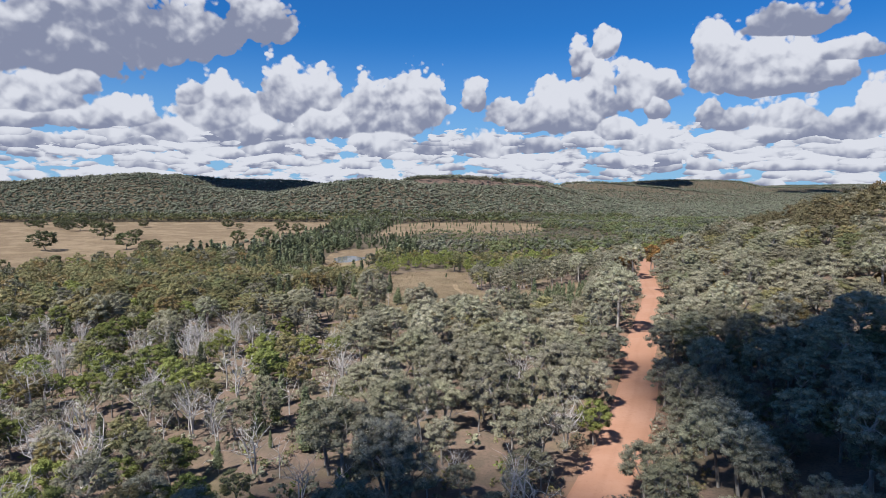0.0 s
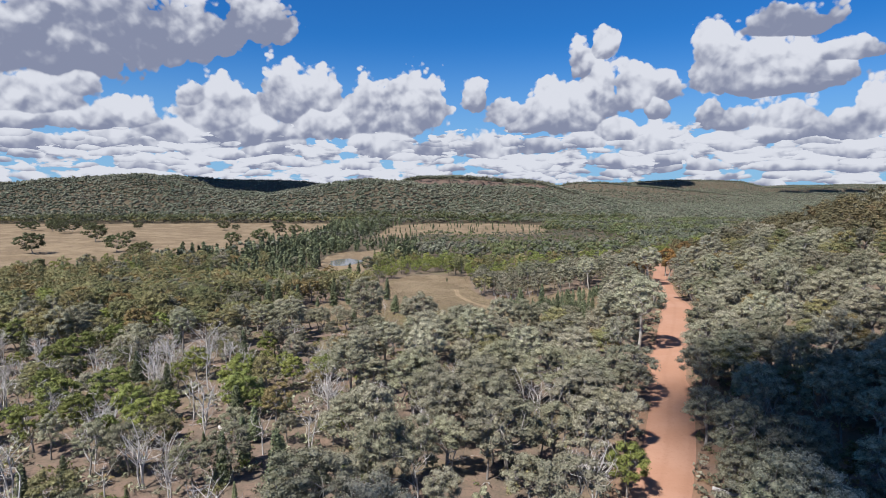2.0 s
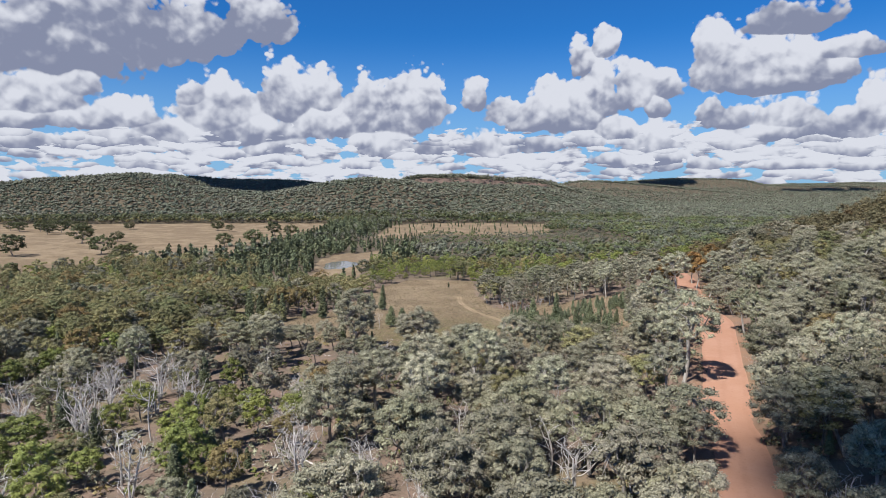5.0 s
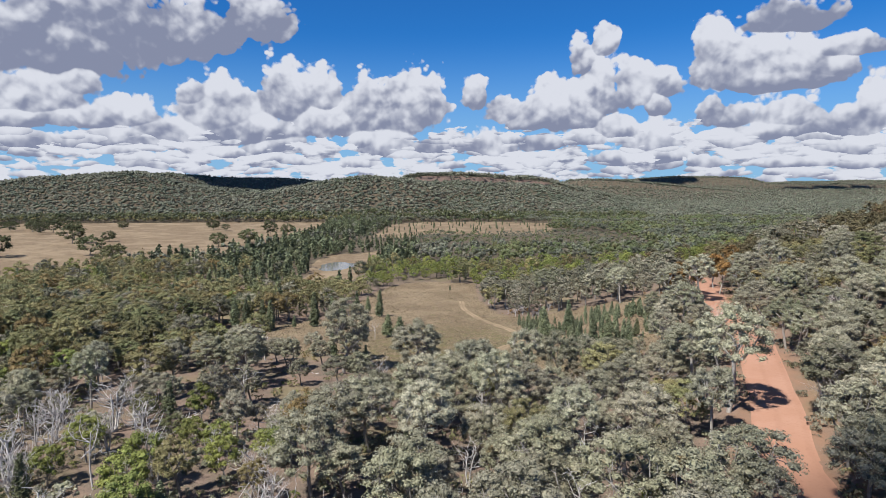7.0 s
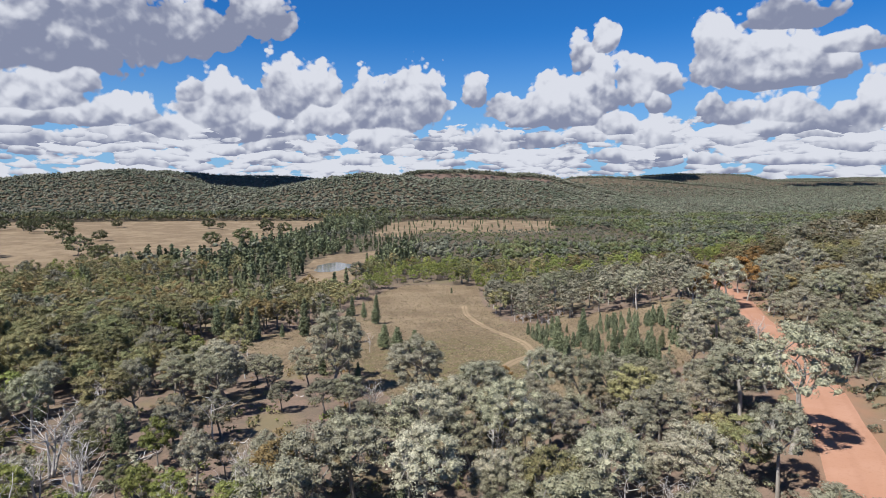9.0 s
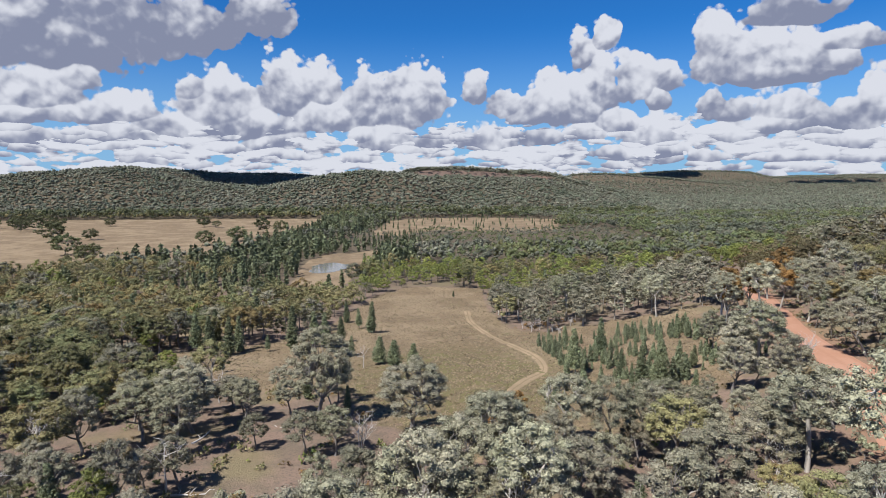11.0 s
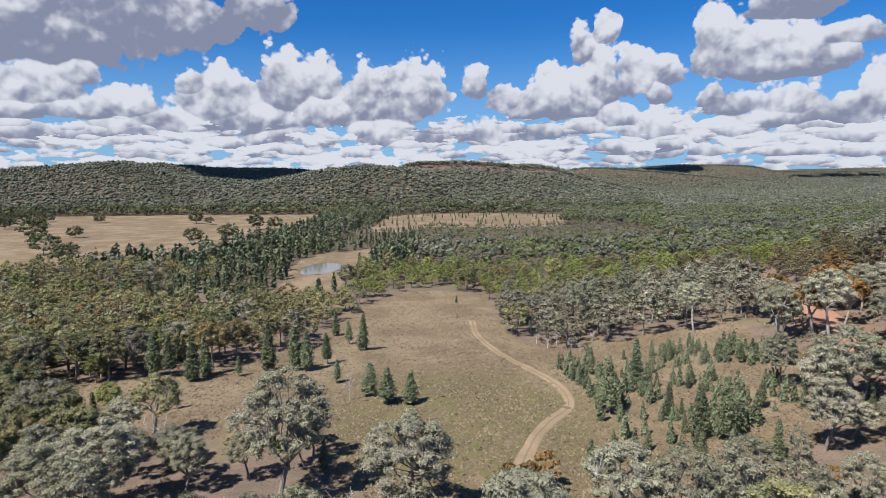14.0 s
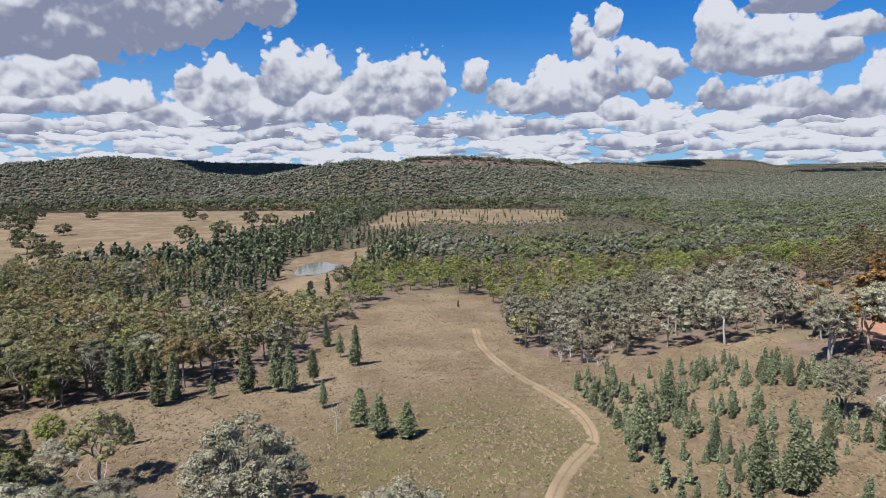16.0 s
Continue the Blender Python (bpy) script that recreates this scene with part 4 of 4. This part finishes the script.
far_rng = np.random.default_rng(77)
total = 0
x, y = scatter(far_rng, 7.2, -330, 330, 60, 420)
keep = ~opened(x, y) & (line_gap(ROAD_LINE, x, y)[0] > 5.6) & ((y > 250) | (x < -120) | (x > 122))
x, y = x[keep], y[keep]
share = bumps(x, y, 60, 41) + far_rng.normal(size=len(x)) * 0.5
grey = (x > 20) & (y < 330) & (share > np.where(x > 105, 0.7, -0.9))
green = ~grey & (x > -45) & (y > 320) & (share > -0.6)
pines = ~grey & ~green & (y > 330) & (x > -130) & (share > -0.8)
lot = far_rng.uniform(size=len(x)) + 0.25 * bumps(x, y, 38, 47)
left = ~(grey | green | pines) & (x < 40)
grey, green, pines = grey | (left & (lot > 0.92)), green | (left & (lot < 0.08)), pines | (left & (lot > 0.10) & (lot < 0.18))
olive = ~(grey | green | pines)
slope = olive & (x > 90)
olive &= ~slope
for name, label, sel, shapes, leaf, low, high in (
    ("grey_woodland", "grey-green eucalypt woodland with pale trunks", grey, MID_GUM, COVER_LEAF, 8, 13),
    ("green_woodland", "dense bright green woodland behind the meadow", green, MID_GUM, GREEN_LEAF, 6, 10),
    ("pine_woodland", "dark green cypress pine stand", pines, MID_PINE, PINE_LEAF, 7, 11),
    ("slope_woodland", "brown and dark olive eucalypts on a rise", slope, MID_GUM, SLOPE_LEAF, 8, 12),
    ("olive_woodland", "olive and bronze eucalypt woodland", olive, MID_GUM, OLIVE_LEAF, 8, 12),
):
    total += wood_stuff(name, label, shapes, leaf, GUM_BARK if name[:4] == "grey" else DARK_BARK, x[sel], y[sel], far_rng.uniform(low * 0.7, high, sel.sum()), 51)

x, y = scatter(far_rng, 6.8, -760, 760, 420, 960)
keep = ~opened(x, y)
x, y = x[keep], y[keep]
front = np.where((y > 520) & (y < 710) & (x > -85) & (x < 170), 0.5, 1.0)
share = bumps(x, y, 120, 43) + far_rng.normal(size=len(x)) * 0.5
pines = (x > -190) & (x < -20) & (y < 900) & (share > -0.9)
olive = ~pines & (x < -150) & (share > -0.3)
green = ~pines & ~olive & (share > 0.0)
mixed = ~(pines | olive | green)
for name, label, sel, shapes, leaf, low, high in (
    ("pine_plantation", "dark green stand of cypress pines by the paddock", pines, FAR_PINE, PINE_LEAF, 7, 12),
    ("olive_far_woodland", "olive eucalypt woodland beside the paddock", olive, FAR_GUM, OLIVE_LEAF, 8, 12),
    ("green_plain_woodland", "green eucalypt woodland over the plain", green, FAR_GUM, PLAIN_LEAF, 7, 12),
    ("mixed_plain_woodland", "mixed eucalypt woodland over the plain", mixed, FAR_GUM, FAR_LEAF, 7, 12),
):
    total += wood_stuff(name, label, shapes, leaf, None, x[sel], y[sel], far_rng.uniform(low * 0.7, high * 1.05, sel.sum()) * front[sel], 52)

x, y = scatter(far_rng, 21, -160, 200, 640, 940)
keep = inside(STRIP, x, y)
total += wood_stuff("strip_saplings", "scattered young pines on a dry clearing", MID_PINE, PINE_LEAF, None, x[keep], y[keep], far_rng.uniform(3, 7, keep.sum()), 53)

x, y = scatter(far_rng, 11.0, -900, 300, 938, 1000)
keep = ~opened(x, y)
total += wood_stuff("foot_woodland", "tall dark eucalypts along the back of the paddock", FAR_GUM, SHADE_LEAF, DARK_BARK, x[keep], y[keep], far_rng.uniform(10, 17, keep.sum()), 56)
x, y = scatter(far_rng, 7.8, -1500, 1500, 960, 1800)
keep = ~opened(x, y)
x, y = x[keep], y[keep]
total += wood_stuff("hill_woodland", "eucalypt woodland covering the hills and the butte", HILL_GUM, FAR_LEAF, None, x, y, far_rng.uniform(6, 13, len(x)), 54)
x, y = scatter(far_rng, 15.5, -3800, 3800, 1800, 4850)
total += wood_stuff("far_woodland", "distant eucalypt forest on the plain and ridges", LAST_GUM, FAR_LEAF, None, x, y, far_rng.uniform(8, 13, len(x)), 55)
print("far triangles", total, "objects", len(bpy.data.objects))

# ---- low growth and fallen timber under the trees ----
def low_growth(name, label, leaf, seed, pitch, x0, x1, y0, y1, low, high, thin, reach=999.0):
    rng = np.random.default_rng(seed)
    x, y = scatter(rng, pitch, x0, x1, y0, y1)
    keep = ~opened(x, y) & (line_gap(ROAD_LINE, x, y)[0] > 4.0) & (line_gap(ROAD_LINE, x, y)[0] < reach) & (bumps(x, y, 17, seed) > thin)
    x, y = x[keep], y[keep]
    shapes = []
    for k in range(5):
        r = np.random.default_rng(seed + k)
        centres = [(r.normal() * 0.45, r.normal() * 0.45, r.uniform(0.25, 0.7)) for _ in range(4)]
        shapes.append(((None, sprays(r, centres, [r.uniform(0.35, 0.6) for _ in centres], [11] * 4, 0.36, 0.8, 0.6)), 1.0))
    return wood_stuff(name, label, shapes, leaf, None, x, y, rng.uniform(low, high, len(x)), seed)


total += low_growth("low_scrub", "knee-high grey-green scrub on the woodland floor", PALE_LEAF, 201, 3.0, -100, 0, 50, 150, 0.5, 1.7, -0.3)
total += low_growth("dry_bracken", "low brown and olive bushes under the trees", OLIVE_LEAF, 211, 3.6, -110, 120, 50, 255, 0.4, 1.3, 0.1)
total += low_growth("leafy_scrub", "low green bushes under the trees", GREEN_LEAF, 221, 4.2, -100, 40, 50, 170, 0.4, 1.4, 0.3)
total += low_growth("meadow_edge_brush", "dry grey brush round the edge of the meadow", RUST_LEAF, 231, 4.6, -90, 110, 150, 270, 0.3, 0.9, 0.5)

total += low_growth("roadside_scrub", "grey-green and dry bushes along the road verge", COVER_LEAF, 241, 2.4, 0, 110, 50, 270, 0.4, 1.5, -0.25, 10.5)


def log_mesh(seed):
    """A fallen bough with broken side branches."""
    rng = np.random.default_rng(seed)
    wood = Wood()
    path = wood.bough(rng, (-3, 0, 0.2), (3, 0, 0.28), 0.24, 0.10, 0.04, 7, 4)
    for _ in range(5):
        q = path[1].lerp(path[4], rng.uniform(0, 1))
        wood.bough(rng, q, q + Vector((rng.uniform(0.4, 1.4), rng.normal() * 0.9, rng.uniform(0, 0.7))), 0.08, 0.025, 0.15, 4, 2)
    return wood.mesh("fallen_log", DEAD_WOOD)


LOGS = [log_mesh(300 + k) for k in range(4)]
for k in range(70):
    x, y = rng.uniform(-85, 75), rng.uniform(62, 250)
    if abs(x) > 0.72 * y or line_gap(ROAD_LINE, x, y)[0] < 6 or inside(MEADOW, x, y):
        continue
    turn, tilt, size = rng.uniform(0, 6.28), rng.normal() * 0.03, rng.uniform(0.5, 1.2)
    log = tagged(new("fallen_log", LOGS[k % 4]), "bleached fallen log lying on the ground", "log", "fallen logs")
    log.matrix_world = Matrix.LocRotScale((x, y, land(x, y) - 0.05), Euler((0, tilt, turn)), (size, size, size))

for x, y, high in ((6.0, 176.0, 6.5), (9.5, 178.5, 5.5), (4.0, 172.0, 5.0)):
    plant("rust", x, y, high, rng)

# a thicket of bare grey brush beside the meadow track
THICKET = [(24, 262, 3.2), (27, 266, 3.8), (30, 261, 3.0), (33, 268, 3.6), (28, 271, 3.2), (36, 264, 2.8), (22, 268, 2.6), (31, 256, 2.4)]
for x, y, high in THICKET:
    plant("dead", x, y, high, rng, wide=1.3)
    plant("rust", x + 1.2, y + 0.8, high * 0.7, rng)

# dry grass tufts over the meadow
def make_tufts():
    rng = np.random.default_rng(8)
    x, y = rng.uniform(-85, 70, 84000), 165 + 197 * rng.uniform(0, 1, 84000) ** 1.5
    keep = inside(MEADOW, x, y) & (line_gap(TRACK_LINE, x, y)[0] > 1.3)
    x, y = x[keep], y[keep]
    z = land(x, y)
    k = len(x)
    out = []
    for _ in range(2):
        a, h, w = rng.uniform(0, 6.28, k), rng.uniform(0.05, 0.22, k), rng.uniform(0.10, 0.34, k)
        dx, dy = np.cos(a) * w, np.sin(a) * w
        out.append(np.stack([np.stack([x - dx, y - dy, z - 0.03], 1), np.stack([x + dx, y + dy, z - 0.03], 1), np.stack([x + rng.normal(size=k) * 0.3, y + 0.25 + rng.normal(size=k) * 0.3, z + h], 1)], 1))
    mat = leaf_material("dry_grass", (0.250, 0.190, 0.118), (0.196, 0.152, 0.092), (0.172, 0.152, 0.078), patch=0.08, old_share=0.2)
    tagged(new("dry_grass", tri_mesh("dry_grass", np.concatenate(out), mat)), "dry straw grass tufts over the meadow", "grass", kind="stuff")


make_tufts()


# ---- cumulus overhead and behind, at cloud base height: their shadows drift over the bush ----
def cloud_thing(x, y, lobes, seed):
    """A cumulus whose shadow falls round the plan place x, y."""
    rng = np.random.default_rng(seed)
    base = 1500.0
    off = SUN_FROM * (base / SUN_FROM.z)
    bm = bmesh.new()
    for a, b, r in lobes:
        bmesh.ops.create_icosphere(bm, subdivisions=3, radius=1.0, matrix=Matrix.Translation((a, b, 0.2 * r)) @ Matrix.Diagonal((0.8 * r, 0.8 * r, 0.5 * r, 1)))
        for _ in range(14):
            q = rng.uniform(0, 1) ** 0.5 * r * 0.75
            t = rng.uniform(0, 6.28)
            ball = r * rng.uniform(0.28, 0.5)
            m = Matrix.Translation((a + q * math.cos(t), b + q * math.sin(t), ball * 0.5)) @ Matrix.Diagonal((ball, ball, ball * 0.7, 1))
            bmesh.ops.create_icosphere(bm, subdivisions=2, radius=1.0, matrix=m)
    for v in bm.verts:
        v.co += v.normal * 6 * noise.noise(v.co * 0.03)
    me = bpy.data.meshes.new("cumulus_cloud")
    bm.to_mesh(me)
    bm.free()
    me.materials.append(CLOUD)
    cloud = tagged(new("cumulus_cloud", me), "white cumulus cloud drifting high over the bush", "cloud", "cumulus clouds overhead")
    cloud.location = (x + off.x, y + off.y, base)


CLOUD, cloud_nodes, cloud_surface = material("cloud")
cloud_surface.inputs["Base Color"].default_value, cloud_surface.inputs["Roughness"].default_value = (0.9, 0.9, 0.9, 1), 1.0
cloud_thing(20, -52, [(-10, 8, 105), (78, 98, 68), (94, 138, 27), (41, 147, 27), (46, 118, 26), (140, 50, 76), (-110, -10, 90)], 1)
cloud_thing(-860, 2560, [(-700, 60, 380), (-250, 40, 380), (180, 0, 330), (400, -10, 220)], 2)
cloud_thing(1400, 3560, [(-130, 0, 140), (40, 110, 110)], 3)
cloud_thing(900, 2850, [(-90, 0, 60), (20, 0, 60), (130, 20, 60)], 4)
cloud_thing(2250, 3500, [(-200, 0, 90), (0, 20, 100), (200, 40, 80)], 5)
